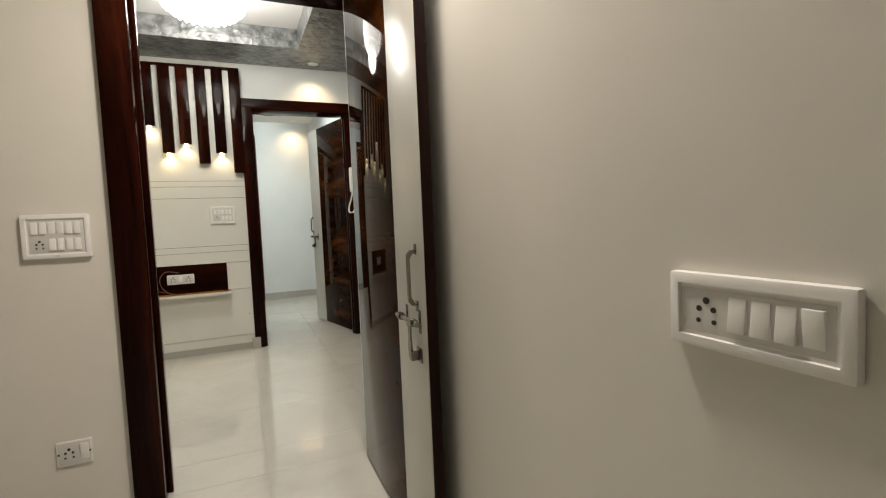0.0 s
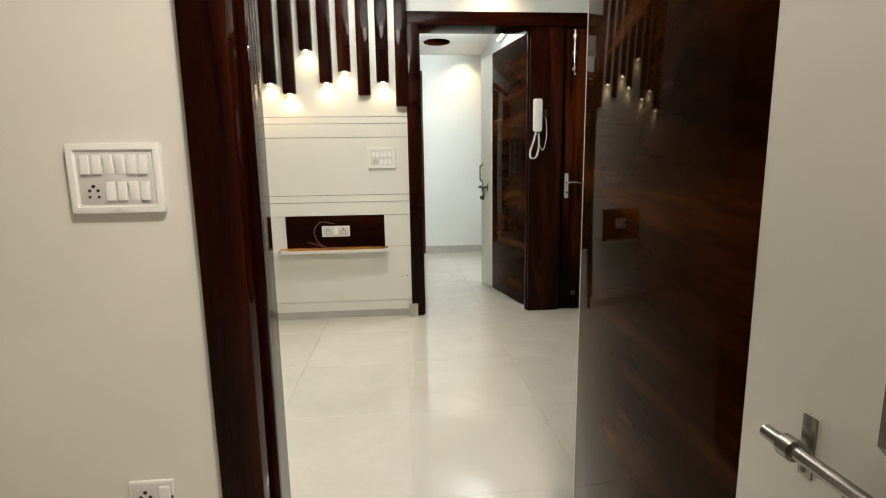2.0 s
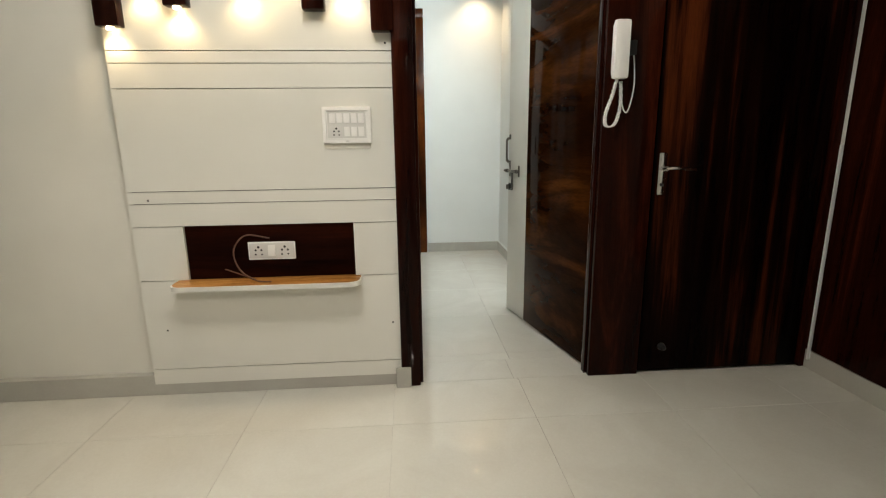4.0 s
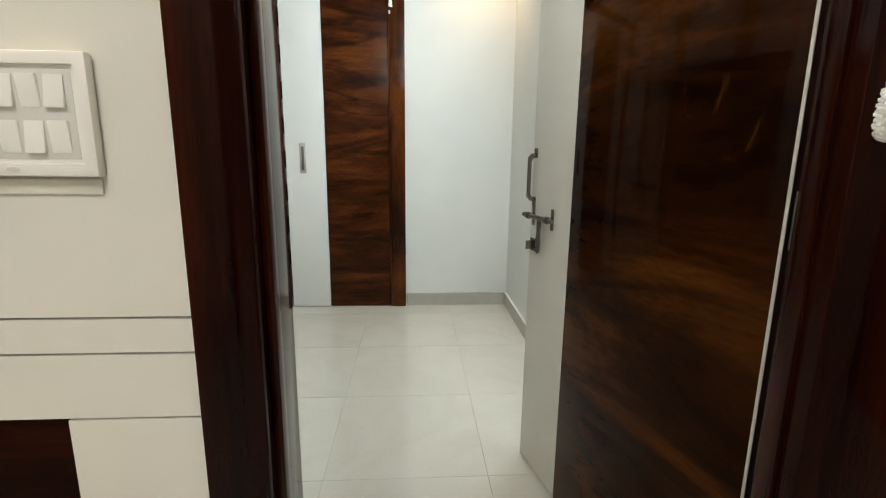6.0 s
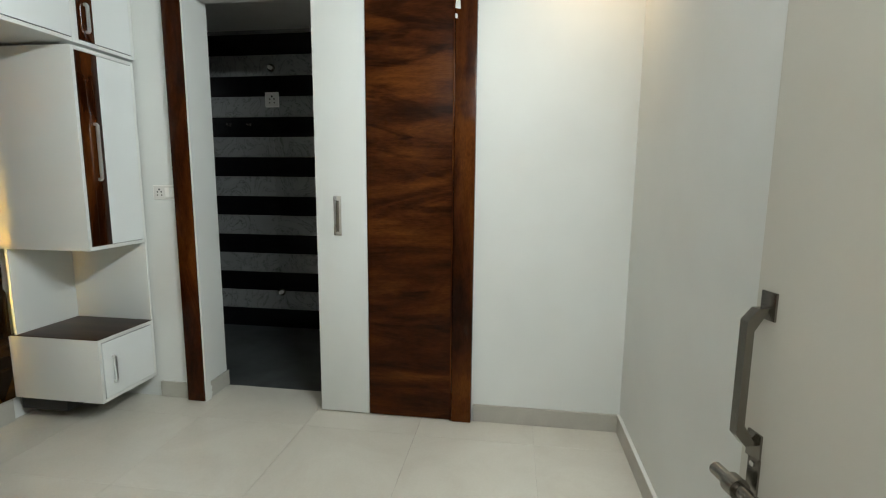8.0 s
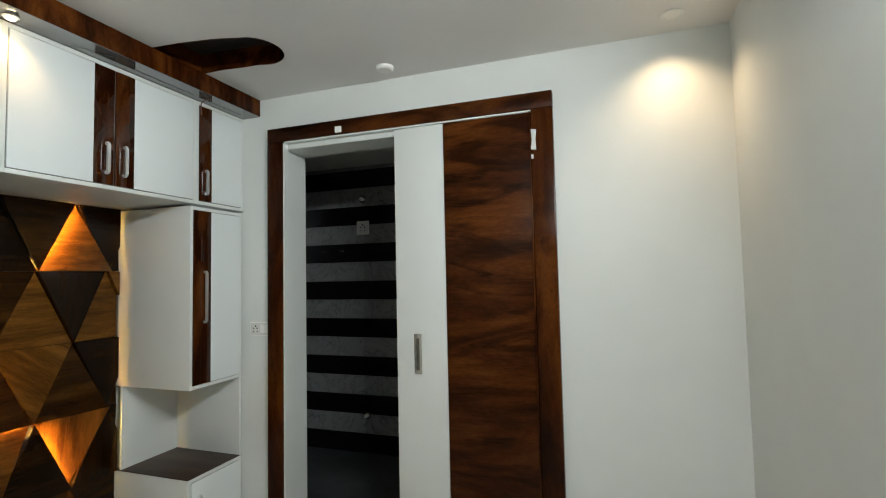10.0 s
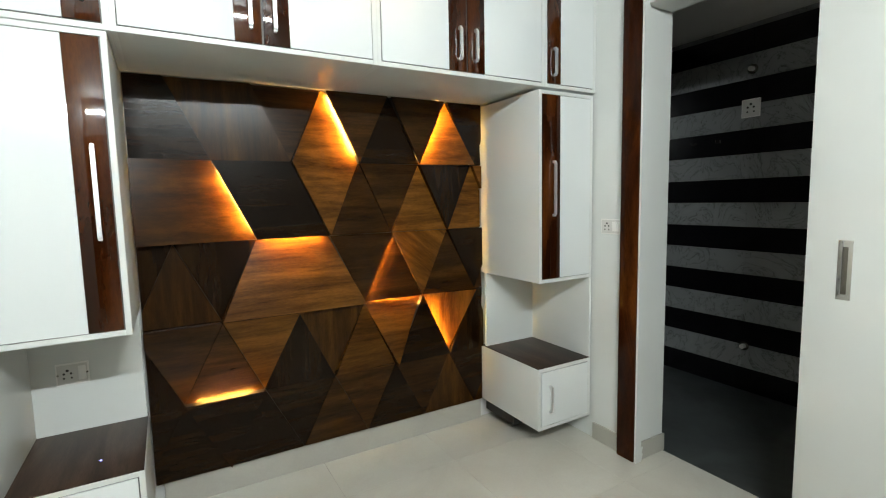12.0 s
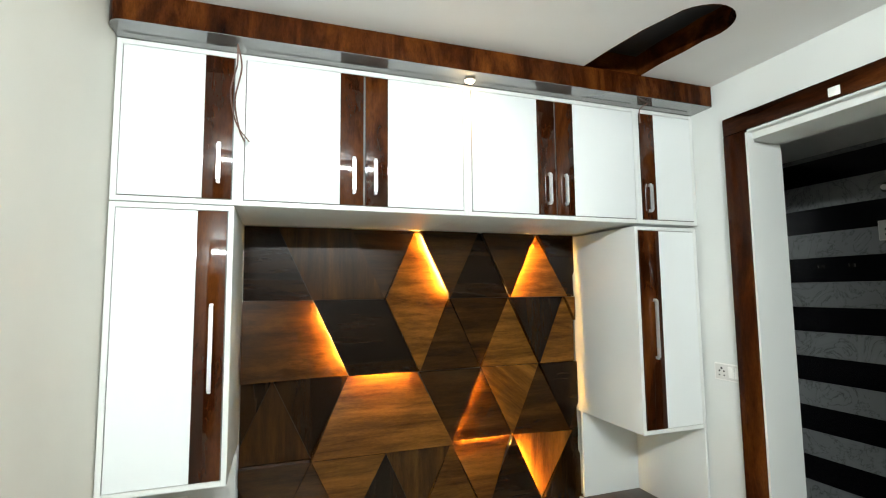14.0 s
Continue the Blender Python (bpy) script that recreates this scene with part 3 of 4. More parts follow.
def rocker(parent, x, z, w, h, y, on):
    """A tilted rocker: the pressed half lies flush, the other stands out."""
    bm = box((x, y - 0.007, z), (x + w, y, z + h), 0.0015)
    for v in bm.verts:
        if v.co.y < y - 0.004 and (v.co.z > z + h * 0.5) == on:
            v.co.y += 0.0045
    part("rocker", bm, PLASTIC, parent)


def socket(parent, x, z, s, y):
    bm = bmesh.new()
    for dx, dz, r in ((0, 0.30, 0.1), (-0.22, 0.06, 0.085), (0.22, 0.06, 0.085), (-0.24, -0.28, 0.07), (0.24, -0.28, 0.07)):
        add_cyl(bm, (x + s * (0.5 + dx), y - 0.0008, z + s * (0.5 + dz)), (x + s * (0.5 + dx), y + 0.002, z + s * (0.5 + dz)), s * r, n=10)
    part("socket_holes", bm, HOLE, parent, "dark socket holes")


def plate(name, place, turn, w, h, layout, label, fat=True):
    """A switch plate, its face towards its own -y; layout: rows of cells from the top, 's' rocker, 'o' socket, 'w' wide rocker, '.' blank."""
    t = thing(name, place, label, "switch plate", "switch plates", turn)
    d = 0.017 if fat else 0.008
    rim = 0.027 if fat else 0.007
    body = box((-w / 2, -d, -h / 2), (w / 2, 0, h / 2), 0.006 if fat else 0.003)
    front_face = max((f for f in body.faces if f.normal.y < -0.9), key=lambda f: f.calc_area())
    bmesh.ops.inset_individual(body, faces=[front_face], thickness=rim * 0.72 - (0.006 if fat else 0.003), depth=0.0)
    if fat:
        bmesh.ops.inset_individual(body, faces=[front_face], thickness=0.0012, depth=-0.005)
        d -= 0.005
    part("surround", body, PLASTIC, t)
    if fat:
        part("badge", lathe([(0.008, 0), (0.008, 0.0008)], (0, 0, 0), 16), PLASTIC_GREY, t).matrix_basis = pose(0, -0.0172, -h / 2 + 0.009, 90, 0, 0) @ Matrix.Diagonal((1, 0.35, 1, 1))
    part("insert", box((-w / 2 + rim * 0.8, -d - 0.001, -h / 2 + rim * 0.8), (w / 2 - rim * 0.8, -d + 0.002, h / 2 - rim * 0.8), 0.0005), PLASTIC_GREY, t)
    if not fat and 0.085 < h < 0.1:
        for u in (-w / 2 + 0.007, w / 2 - 0.007):
            part("screw", cyl((u, -d - 0.0012, 0.0), (u, -d + 0.001, 0.0), 0.0042, n=10), STEEL, t)
    d -= 0.0005
    iw, ih = w - 2 * rim, h - 1.5 * rim
    rows = len(layout)
    for r, row in enumerate(layout):
        cells = sum(2 if c == "o" else (2 if c == "w" else 1) for c in row)
        cw, chh = iw / max(cells, 1), ih / rows
        u = -w / 2 + rim
        z = h / 2 - rim * 0.75 - chh * (r + 1)
        for c in row:
            span = cw * (2 if c in "ow" else 1)
            if c in "sw":
                rocker(t, u + 0.003, z + chh * 0.16, span - 0.006, chh * 0.72, -d, (u * 7919 + r) % 3 > 1)
            if c == "o":
                s = min(span, chh) * 0.82
                socket(t, u + (span - s) / 2, z + (chh - s) / 2, s, -d - 0.0018)
            u += span
    return t


plate("switch_plate", (-0.652, 3.97, 1.097), 0, 0.208, 0.162, ["ssssss", "ossss"], "white twelve-module switch plate on the cream wall")
plate("socket_plate", (-0.66, 3.97, 0.275), 0, 0.112, 0.094, ["os"], "white socket plate low on the cream wall", False)
plate("switch_plate", (0.535, 2.155, 0.968), -90, 0.228, 0.102, ["ossss"], "white switch plate with a socket and rockers")
sw2 = plate("switch_plate", (-0.141, 6.400, 1.208), 0, 0.203, 0.15, ["sssss", "osss"], "white switch plate on the television panel")
plate("socket_plate", (-0.502, 6.4165, 0.672), 0, 0.205, 0.08, ["oso"], "white double socket plate in the television niche", False)
plate("socket_plate", (-1.445, 9.30, 1.215), 0, 0.148, 0.08, ["oss"], "white socket plate beside the bathroom door", False)

ledge = thing("plaster_ledge", (-0.141, 6.400, 1.118), "pale raised sealant patch under the switch plate", "sealant")
part("patch", box((-0.10, -0.0035, -0.008), (0.095, 0, 0.012), 0.002), PANEL_PALE, ledge)

# ---- television panel ----
PY = 6.400
tv = thing("television_panel", (-0.5, 6.44, 0), "cream laminate television panel with grooves and a dark niche", "wall panel")


def tvpart(name, lo, hi, mat, label="", bevel=0.0):
    bm = box((lo[0] + 0.5, lo[1] - 6.44, lo[2]), (hi[0] + 0.5, hi[1] - 6.44, hi[2]), bevel)
    return part(name, bm, mat, tv, label)


X0, X1 = -1.078, 0.054
GROOVES = [0.055, 0.13, 0.549, 0.79, 0.889, 0.941, 1.359, 1.457, 1.505, 2.46]
tvpart("backing", (X0 + 0.004, 6.434, 0.101), (X1 - 0.002, 6.4395, 2.46), GROOVE, "shadowed groove backing")
NL, NR, NB, NT = -0.868, -0.137, 0.549, 0.79
for z0, z1 in zip(GROOVES, GROOVES[1:]):
    g = 0.0018
    if z0 == NB:
        tvpart("board", (X0, PY, z0 + g), (NL, PY + 0.017, z1 - g), PANEL_CREAM)
        tvpart("board", (NR, PY, z0 + g), (X1, PY + 0.017, z1 - g), PANEL_CREAM)
    else:
        tvpart("board", (X0, PY, z0 + g), (X1, PY + 0.017, z1 - g), PANEL_CREAM)
tvpart("niche_back", (NL - 0.001, 6.4165, NB), (NR + 0.001, 6.434, NT), WENGE_X, "dark wood niche back")
for x, z in ((0.022, 0.318), (-0.99, 0.318), (-0.995, 0.905), (0.03, 1.535)):
    part("screw_hole", cyl((x + 0.5, PY - 6.44 - 0.0006, z), (x + 0.5, PY - 6.44 + 0.002, z), 0.0045, n=10), HOLE, tv)
sh = thing("wall_shelf", (-0.513, 6.400, 0.527), "small floating shelf with honey wood top and white edge", "shelf")


def shelf_outline(inset):
    w, d, r = 0.404 - inset, 0.11 - inset, 0.05
    pts = [(-w, 0.015), (w, 0.015)]
    pts += [(w - r + r * math.cos(a), -d + r - r * math.sin(a)) for a in [i * math.pi / 16 for i in range(9)]]
    pts += [(-w + r - r * math.sin(a), -d + r - r * math.cos(a)) for a in [i * math.pi / 16 for i in range(9)]]
    return pts


part("board", prism(shelf_outline(0), "z", 0, 0.020), PANEL_CREAM, sh, "white shelf board")
part("top", prism(shelf_outline(0.005), "z", 0.0195, 0.0225), SHELF_WOOD, sh, "honey-coloured wood top")
wire = thing("loose_cable", (-0.69, 6.385, 0.553), "loose thin brown cable lying on the niche shelf", "cable")
part("loop", tube(smooth_path([(0.18, 0.03, 0.175), (0.08, 0.02, 0.19), (0.035, -0.01, 0.13), (0.06, -0.03, 0.05), (0.13, -0.05, 0.005), (0.20, -0.07, 0.002)]), 0.0035), CABLE, wire)
part("tail", tube(smooth_path([(-0.02, 0.02, 0.04), (0.05, -0.01, 0.025), (0.13, -0.05, 0.008)]), 0.003), CABLE, wire)

SLATS = [(-1.03, 1.585, 1), (-0.90, 1.73, 1), (-0.77, 1.66, 1), (-0.64, 1.955, 1), (-0.51, 1.735, 1), (-0.38, 1.812, 1), (-0.245, 1.65, 0), (-0.112, 1.74, 1), (0.022, 1.572, 0)]
for x, z, lit in SLATS:
    s = thing("wall_slat", (x, PY, z), "dark glossy wooden slat hanging on the panel" + (" with a lit downlight" if lit else ""), "wall slat", "slats on the television panel")
    w = 0.088
    part("bar", box((-w / 2, -0.05, 0), (w / 2, 0, 2.455 - z), 0.006), WENGE_Z, s)
    if lit:
        part("lamp", cyl((0, -0.026, 0.002), (0, -0.026, -0.008), 0.014), GLOW_WARM, s, "small lit warm lamp")
        lamp("slat_glow", "SPOT", (x, PY - 0.03, z - 0.014), 2.4, (1.0, 0.73, 0.37), 0.012, (x, PY - 0.012, z - 0.5), 140, 0.9)
structure("trim_slat_rail", box((X0, 6.37, 2.455), (X1 + 0.01, 6.44, 2.475), 0.004), WENGE_X, "dark rail over the slats", "rail")

# ---- intercom ----
ph = thing("intercom_phone", (1.018, 6.395, 1.385), "white wall intercom handset with a coiled cord", "intercom")
part("cradle", box((-0.030, -0.022, 0.02), (0.040, 0, 0.225), 0.010), PLASTIC, ph)
hs = part("handset", box((-0.037, -0.058, 0.0), (0.030, -0.022, 0.235), 0.014), PLASTIC, ph)
part("button", cyl((0.034, -0.022, 0.12), (0.034, -0.0245, 0.12), 0.004), HOLE, ph)
loop = smooth_path([(-0.012, -0.035, 0.0), (-0.03, -0.035, -0.07), (-0.052, -0.032, -0.14), (-0.048, -0.03, -0.19), (-0.01, -0.03, -0.185), (0.012, -0.028, -0.11), (0.012, -0.02, -0.01)], 16)
coil = []
for i in range(len(loop) * 3):
    p = Vector(loop[min(i // 3, len(loop) - 1)])
    a = i * 1.7
    coil.append(p + Vector((0.006 * math.cos(a), 0.006 * math.sin(a), 0)))
part("coiled_cord", tube(coil, 0.0032, 5), PLASTIC, ph, "coiled white cord")
part("straight_cord", tube(smooth_path([(0.012, -0.02, -0.07), (0.035, -0.02, -0.13), (0.055, -0.018, -0.12), (0.075, -0.012, -0.02), (0.068, -0.005, 0.1), (0.05, -0.003, 0.13)]), 0.003), PLASTIC, ph)
part("junction_box", box((0.045, -0.02, 0.10), (0.075, 0, 0.16), 0.004), BLACK, ph)

# ---- hall lamps ----
ch = thing("ceiling_lamp", (-0.14, 5.245, 2.76), "large lit crystal bowl ceiling lamp", "ceiling lamp")
part("canopy", lathe([(0.12, 0), (0.12, -0.015), (0.09, -0.03)], (0, 0, 0)), CHROME, ch)
part("stem", cyl((0, 0, -0.03), (0, 0, -0.12), 0.03), CHROME, ch)
bowl = part("bowl", lathe([(0.09, -0.11), (0.25, -0.13), (0.27, -0.17), (0.24, -0.25), (0.16, -0.305), (0.05, -0.33)], (0, 0, 0), 40), GLOW_WHITE, ch, "glowing crystal bowl")
bowl.visible_shadow = False
bm = bmesh.new()
for ring, (r, z, n) in enumerate(((0.268, -0.15, 36), (0.262, -0.20, 36), (0.235, -0.255, 30), (0.185, -0.295, 24), (0.11, -0.322, 14))):
    for i in range(n):
        a = 2 * math.pi * (i + ring * 0.5) / n
        bmesh.ops.create_icosphere(bm, subdivisions=1, radius=0.014, matrix=Matrix.Translation((r * math.cos(a), r * math.sin(a), z)))
beads = tagged(part("bead_trim", bm, GLOW_WHITE, ch, "rows of crystal beads"), kind="stuff")
beads.visible_shadow = False


def downlight(place, label, mat):
    t = thing("downlight", place, label, "downlight", "recessed ceiling spots")
    part("ring", lathe([(0.032, -0.001), (0.045, -0.001), (0.046, -0.005), (0.036, -0.009), (0.032, -0.006)], (0, 0, 0), 24), PLASTIC, t)
    g = part("glass", lathe([(0.031, -0.003), (0.031, -0.005)], (0, 0, 0), 24), mat, t, "lit lamp glass")
    g.visible_shadow = False
    return t


downlight((0.69, 6.27, 2.535), "small lit warm spot in the silver ceiling border", GLOW_WARM)
downlight((0.82, 9.13, 2.60), "small lit warm spot in the bedroom ceiling", GLOW_WARM)
# added ring round the first room's unseen lamp
for x, y, z in ((0.30, 2.95, 2.57),):
    t = thing("unseen_panel_light", (x, y, z), "unseen round panel light added to light the first room", "panel light")
    part("ring", lathe([(0.155, 0), (0.18, 0), (0.18, -0.006), (0.155, -0.01)], (0, 0, 0), 32), PLASTIC, t)
tl = thing("tube_light", (1.07, 7.35, 2.44), "lit white tube light high on the bedroom wall", "tube light")
part("batten", box((-0.03, -0.61, -0.018), (0, 0.61, 0.03), 0.004), PLASTIC, tl)
part("tube", cyl((-0.044, -0.585, -0.005), (-0.044, 0.585, -0.005), 0.008, n=12), GLOW_WHITE, tl, "lit white tube").visible_shadow = False
for y in (-0.595, 0.595):
    part("end_cap", box((-0.054, y - 0.011, -0.016), (-0.03, y + 0.011, 0.01), 0.003), PLASTIC, tl)
sm = thing("ceiling_sensor", (-0.538, 9.15, 2.60), "small round white cover on the ceiling", "ceiling sensor")
part("cover", lathe([(0.045, 0), (0.045, -0.012), (0.036, -0.02), (0.01, -0.022)], (0, 0, 0), 24), PLASTIC, sm)

# ---- wardrobe ----
FX, BX = -1.575, -2.10


def bar_handle(parent, y, z, h):
    """Slim angled bar handle on a wardrobe front."""
    hd = part("handle", box((FX + 0.004, y - 0.005, z - h / 2), (FX + 0.022, y + 0.005, z - h / 2 + 0.014), 0.002), SATIN, parent, "satin metal bar handle")
    part("post", box((FX + 0.004, y - 0.005, z + h / 2 - 0.014), (FX + 0.022, y + 0.005, z + h / 2), 0.002), SATIN, hd)
    prof = [(FX + 0.018, z - h / 2 + 0.001), (FX + 0.028, z - h / 2 + 0.012), (FX + 0.028, z + h / 2 - 0.012), (FX + 0.018, z + h / 2 - 0.001)]
    part("grip", prism(prof, "y", y - 0.0065, y + 0.0065), SATIN, hd)


def carcass(name, y0, y1, z0, z1, label, mat=WHITE_MATT, b=0.018, back=BX):
    t = thing(name, (0, 0, 0), label, "cabinet", "wall of wardrobe cabinets")
    part("side_panel", box((back, y0, z0), (FX, y0 + b, z1), 0.001), mat, t)
    part("side_panel", box((back, y1 - b, z0), (FX, y1, z1), 0.001), mat, t)
    part("top_panel", box((back, y0 + b, z1 - b), (FX, y1 - b, z1), 0.001), mat, t)
    part("bottom_panel", box((back, y0 + b, z0), (FX, y1 - b, z0 + b), 0.001), mat, t)
    part("back_panel", box((back, y0 + b, z0 + b), (back + 0.006, y1 - b, z1 - b)), mat, t)
    return t


def front(t, y0, y1, z0, z1, wood_lo, wood_hi, handle=None):
    """A door with a white field and a walnut strip between wood_lo and wood_hi."""
    g = 0.0035
    # the core fills the whole opening, its dark colour paints the gaps' shade
    d = part("door", box((FX - 0.018, y0, z0), (FX - 0.006, y1, z1)), DOOR_GAP_SHADE, t, "white glossy door with the shade of its gaps coloured dark grey")
    y0, y1, z0, z1 = y0 + g, y1 - g, z0 + g, z1 - g
    segs = [(y0, min(wood_lo, y1), WHITE_GLOSS, "white_field"), (max(wood_hi, y0), y1, WHITE_GLOSS, "white_field"), (max(wood_lo, y0), min(wood_hi, y1), STRIP, "wood_strip")]
    for a, b, m, n in segs:
        if b - a > 0.004:
            part(n, box((FX - 0.006, a + 0.0005, z0), (FX + 0.003, b - 0.0005, z1), 0.0008), m, d)
    if handle:
        bar_handle(t, *handle)


t = carcass("wardrobe_upper_cabinet", 6.75, 7.147, 1.925, 2.495, "white wall cabinet with a walnut strip at the wall end")
front(t, 6.768, 7.129, 1.943, 2.477, 7.03, 9, (7.083, 2.075, 0.15))
for ya, ym, yb, lab in ((7.147, 7.607, 8.048, "white double-door wall cabinet with walnut strips"), (8.048, 8.482, 8.940, "white double-door wall cabinet with walnut strips under the spot")):
    t = carcass("wardrobe_upper_cabinet", ya, yb, 1.925, 2.495, lab)
    front(t, ya + 0.018, ym, 1.943, 2.477, ym - 0.095, 9, (ym - 0.042, 2.062, 0.145))
    front(t, ym, yb - 0.018, 1.943, 2.477, 0, ym + 0.095, (ym + 0.042, 2.062, 0.145))
t = carcass("wardrobe_upper_cabinet", 8.940, 9.298, 1.925, 2.495, "white wall cabinet with a walnut strip beside the bathroom door")
front(t, 8.958, 9.28, 1.943, 2.477, 0, 9.046, (8.999, 2.05, 0.14))
t = carcass("wardrobe_hanging_cabinet", 6.75, 7.137, 0.950, 1.921, "tall white hanging cabinet with a walnut strip")
front(t, 6.768, 7.119, 0.968, 1.903, 7.02, 9, (7.075, 1.42, 0.305))
t = carcass("wardrobe_hanging_cabinet", 8.905, 9.282, 0.932, 1.911, "tall white hanging cabinet beside the bathroom door")
front(t, 8.923, 9.264, 0.950, 1.893, 0, 9.045, (8.995, 1.42, 0.285))
for y0, y1, hy, lab in ((6.75, 7.137, 7.07, "low white floating cabinet with a dark wood top"), (8.90, 9.28, 8.975, "low white floating cabinet with a dark wood top by the bathroom")):
    t = carcass("wardrobe_low_cabinet", y0, y1, 0.135, 0.472, lab)
    front(t, y0 + 0.018, y1 - 0.018, 0.153, 0.454, 8, 8, (hy, 0.30, 0.15))
    part("top", box((BX, y0 + 0.002, 0.472), (FX - 0.004, y1 - 0.002, 0.478), 0.001), DARK_TOP, t, "dark wood laminate top")
    part("niche_back", box((BX + 0.03, y0 + 0.006, 0.478), (BX + 0.045, y1 - 0.004, 0.940)), WHITE_MATT, t, "white niche back")
    wy = y0 if y0 < 8 else y1 - 0.012
    part("niche_side", box((BX + 0.045, wy, 0.478), (FX, wy + 0.012, 0.940), 0.001), WHITE_MATT, t, "white niche side")
    # added black block in place of the shade below the cabinet
    part("plinth_shadow", box((BX, y0 + 0.03, 0.06), (FX - 0.25, y1 - 0.03, 0.135)), BLACK, t, "black block that paints the shade under the cabinet")
plate("socket_plate", (BX + 0.046, 6.895, 0.717), 90, 0.108, 0.088, ["os"], "white socket plate in the wardrobe niche", False)
ind = thing("indicator_light", (-1.72, 7.0, 0.479), "tiny blue indicator on the dark cabinet top", "indicator")
part("dot", lathe([(0.004, 0), (0.003, 0.003)], (0, 0, 0), 10), GLOW_DOT, ind)

# cornice with rounded end
co = thing("wardrobe_cornice", (0, 0, 2.497), "walnut laminate cornice box over the wardrobe", "cornice")
r = 0.05
out = [(BX, 0.0), (BX, 0.103), (-1.45, 0.103), (-1.45, 0.0)]
pts = [(BX, 6.748), (-1.45 - r, 6.748)] + [(-1.45 - r + r * math.sin(a), 6.748 + r - r * math.cos(a)) for a in [i * math.pi / 12 for i in range(1, 7)]] + [(-1.45, 9.298), (BX, 9.298)]
part("fascia", prism(pts, "z", 0.003, 0.1035), WOOD_CROSS, co)
part("underside", prism(pts, "z", 0.0, 0.0025), MIRROR_GREY, co, "grey mirror-gloss underside")
cl = thing("cornice_spot", (-1.515, 8.04, 2.497), "small lit warm spot under the cornice", "spot lamp")
part("housing", lathe([(0.026, 0), (0.026, -0.008), (0.018, -0.011)], (0, 0, 0), 20), CHROME, cl)
part("glass", lathe([(0.017, -0.0112), (0.014, -0.016)], (0, 0, 0), 16), GLOW_WARM, cl, "lit lamp glass").visible_shadow = False
cw = thing("loose_cable", (-1.50, 7.14, 2.495), "loose thin cable hanging from the cornice", "cable")
part("strand", tube(smooth_path([(0, 0, 0), (-0.01, 0.015, -0.08), (-0.02, -0.005, -0.2), (-0.03, 0.01, -0.30), (-0.03, 0.03, -0.345)]), 0.003), CABLE, cw)
part("strand", tube(smooth_path([(0, 0, 0), (-0.01, 0.0, -0.07), (-0.02, -0.02, -0.17), (-0.03, 0.0, -0.28), (-0.03, 0.045, -0.345)]), 0.0025), CABLE, cw)
cw2 = thing("loose_cable", (-1.50, 8.93, 2.495), "short thin cable end under the cornice", "cable")
part("strand", tube(smooth_path([(0, 0.02, 0), (-0.02, -0.01, -0.03), (-0.03, 0.0, -0.09)]), 0.003), CABLE, cw2)

# ---- triangle wall panel ----
tp = thing("triangle_wall_panel", (-2.137, 8.03, 0.13), "dark wooden triangle relief panel with amber lights in the joints", "wall panel")
PX = -2.118
YA, YB, ZA, ZB = 7.14, 8.904, 0.132, 1.922
part("backing", box((0, YA - 8.03, 0.0), (0.019, YB - 8.03, ZB - 0.13)), BLACK, tp, "black backing board")
LV = [1.94, 1.572, 1.206, 0.84, 0.472, 0.132]


def lat(r, k):
    return ((7.623 if r % 2 == 0 else 7.797) + 0.347 * k, LV[r])


def clip_poly(poly):
    for axis, lim, keep in ((0, YA, 1), (0, YB, -1), (1, ZA, 1), (1, ZB, -1)):
        res = []
        for i in range(len(poly)):
            p, q = poly[i - 1], poly[i]
            dp, dq = (p[axis] - lim) * keep, (q[axis] - lim) * keep
            if (dp >= 0) != (dq >= 0):
                f = dp / (dp - dq)
                res.append((p[0] + f * (q[0] - p[0]), p[1] + f * (q[1] - p[1])))
            if dq >= 0:
                res.append(q)
        poly = res
        if len(poly) < 3:
            return []
    return poly


def inset(poly, d):
    n = len(poly)
    area = sum(poly[i - 1][0] * poly[i][1] - poly[i][0] * poly[i - 1][1] for i in range(n))
    s = 1 if area > 0 else -1
    lines = []
    for i in range(n):
        p, q = Vector(poly[i]), Vector(poly[(i + 1) % n])
        e = (q - p).normalized()
        nrm = Vector((-e.y, e.x)) * s
        lines.append((p + nrm * d, e))
    out = []
    for i in range(n):
        (p, e), (q, f) = lines[i - 1], lines[i]
        den = e.x * f.y - e.y * f.x
        if abs(den) < 1e-6:
            out.append((q.x, q.y))
            continue
        u = ((q.x - p.x) * f.y - (q.y - p.y) * f.x) / den
        out.append((p.x + e.x * u, p.y + e.y * u))
    return out


MERGED = [  # corners, kind (r raised, l lit, n plain), wood, edge that the light comes from
    ([(7.0, 1.572), (7.45, 1.572), (7.623, 1.206), (7.0, 1.206)], "l", "brown", (lat(1, -1), lat(2, 0))),
    ([lat(1, -1), lat(1, 0), lat(2, 1), lat(2, 0)], "r", "dark", None),
    ([lat(0, 1), lat(1, 1), lat(2, 1), lat(1, 0)], "l", "golden", (lat(0, 1), lat(1, 1))),
    ([(7.0, 1.94), (7.276, 1.94), (7.45, 1.572), (7.0, 1.572)], "n", "dark", None),
    ([lat(0, -1), lat(0, 0), lat(1, 0), lat(1, -1)], "n", "brown", None),
    ([lat(2, 0), lat(2, 1), lat(3, 1), lat(3, -1)], "l", "golden", (lat(2, 0), lat(2, 1))),
]
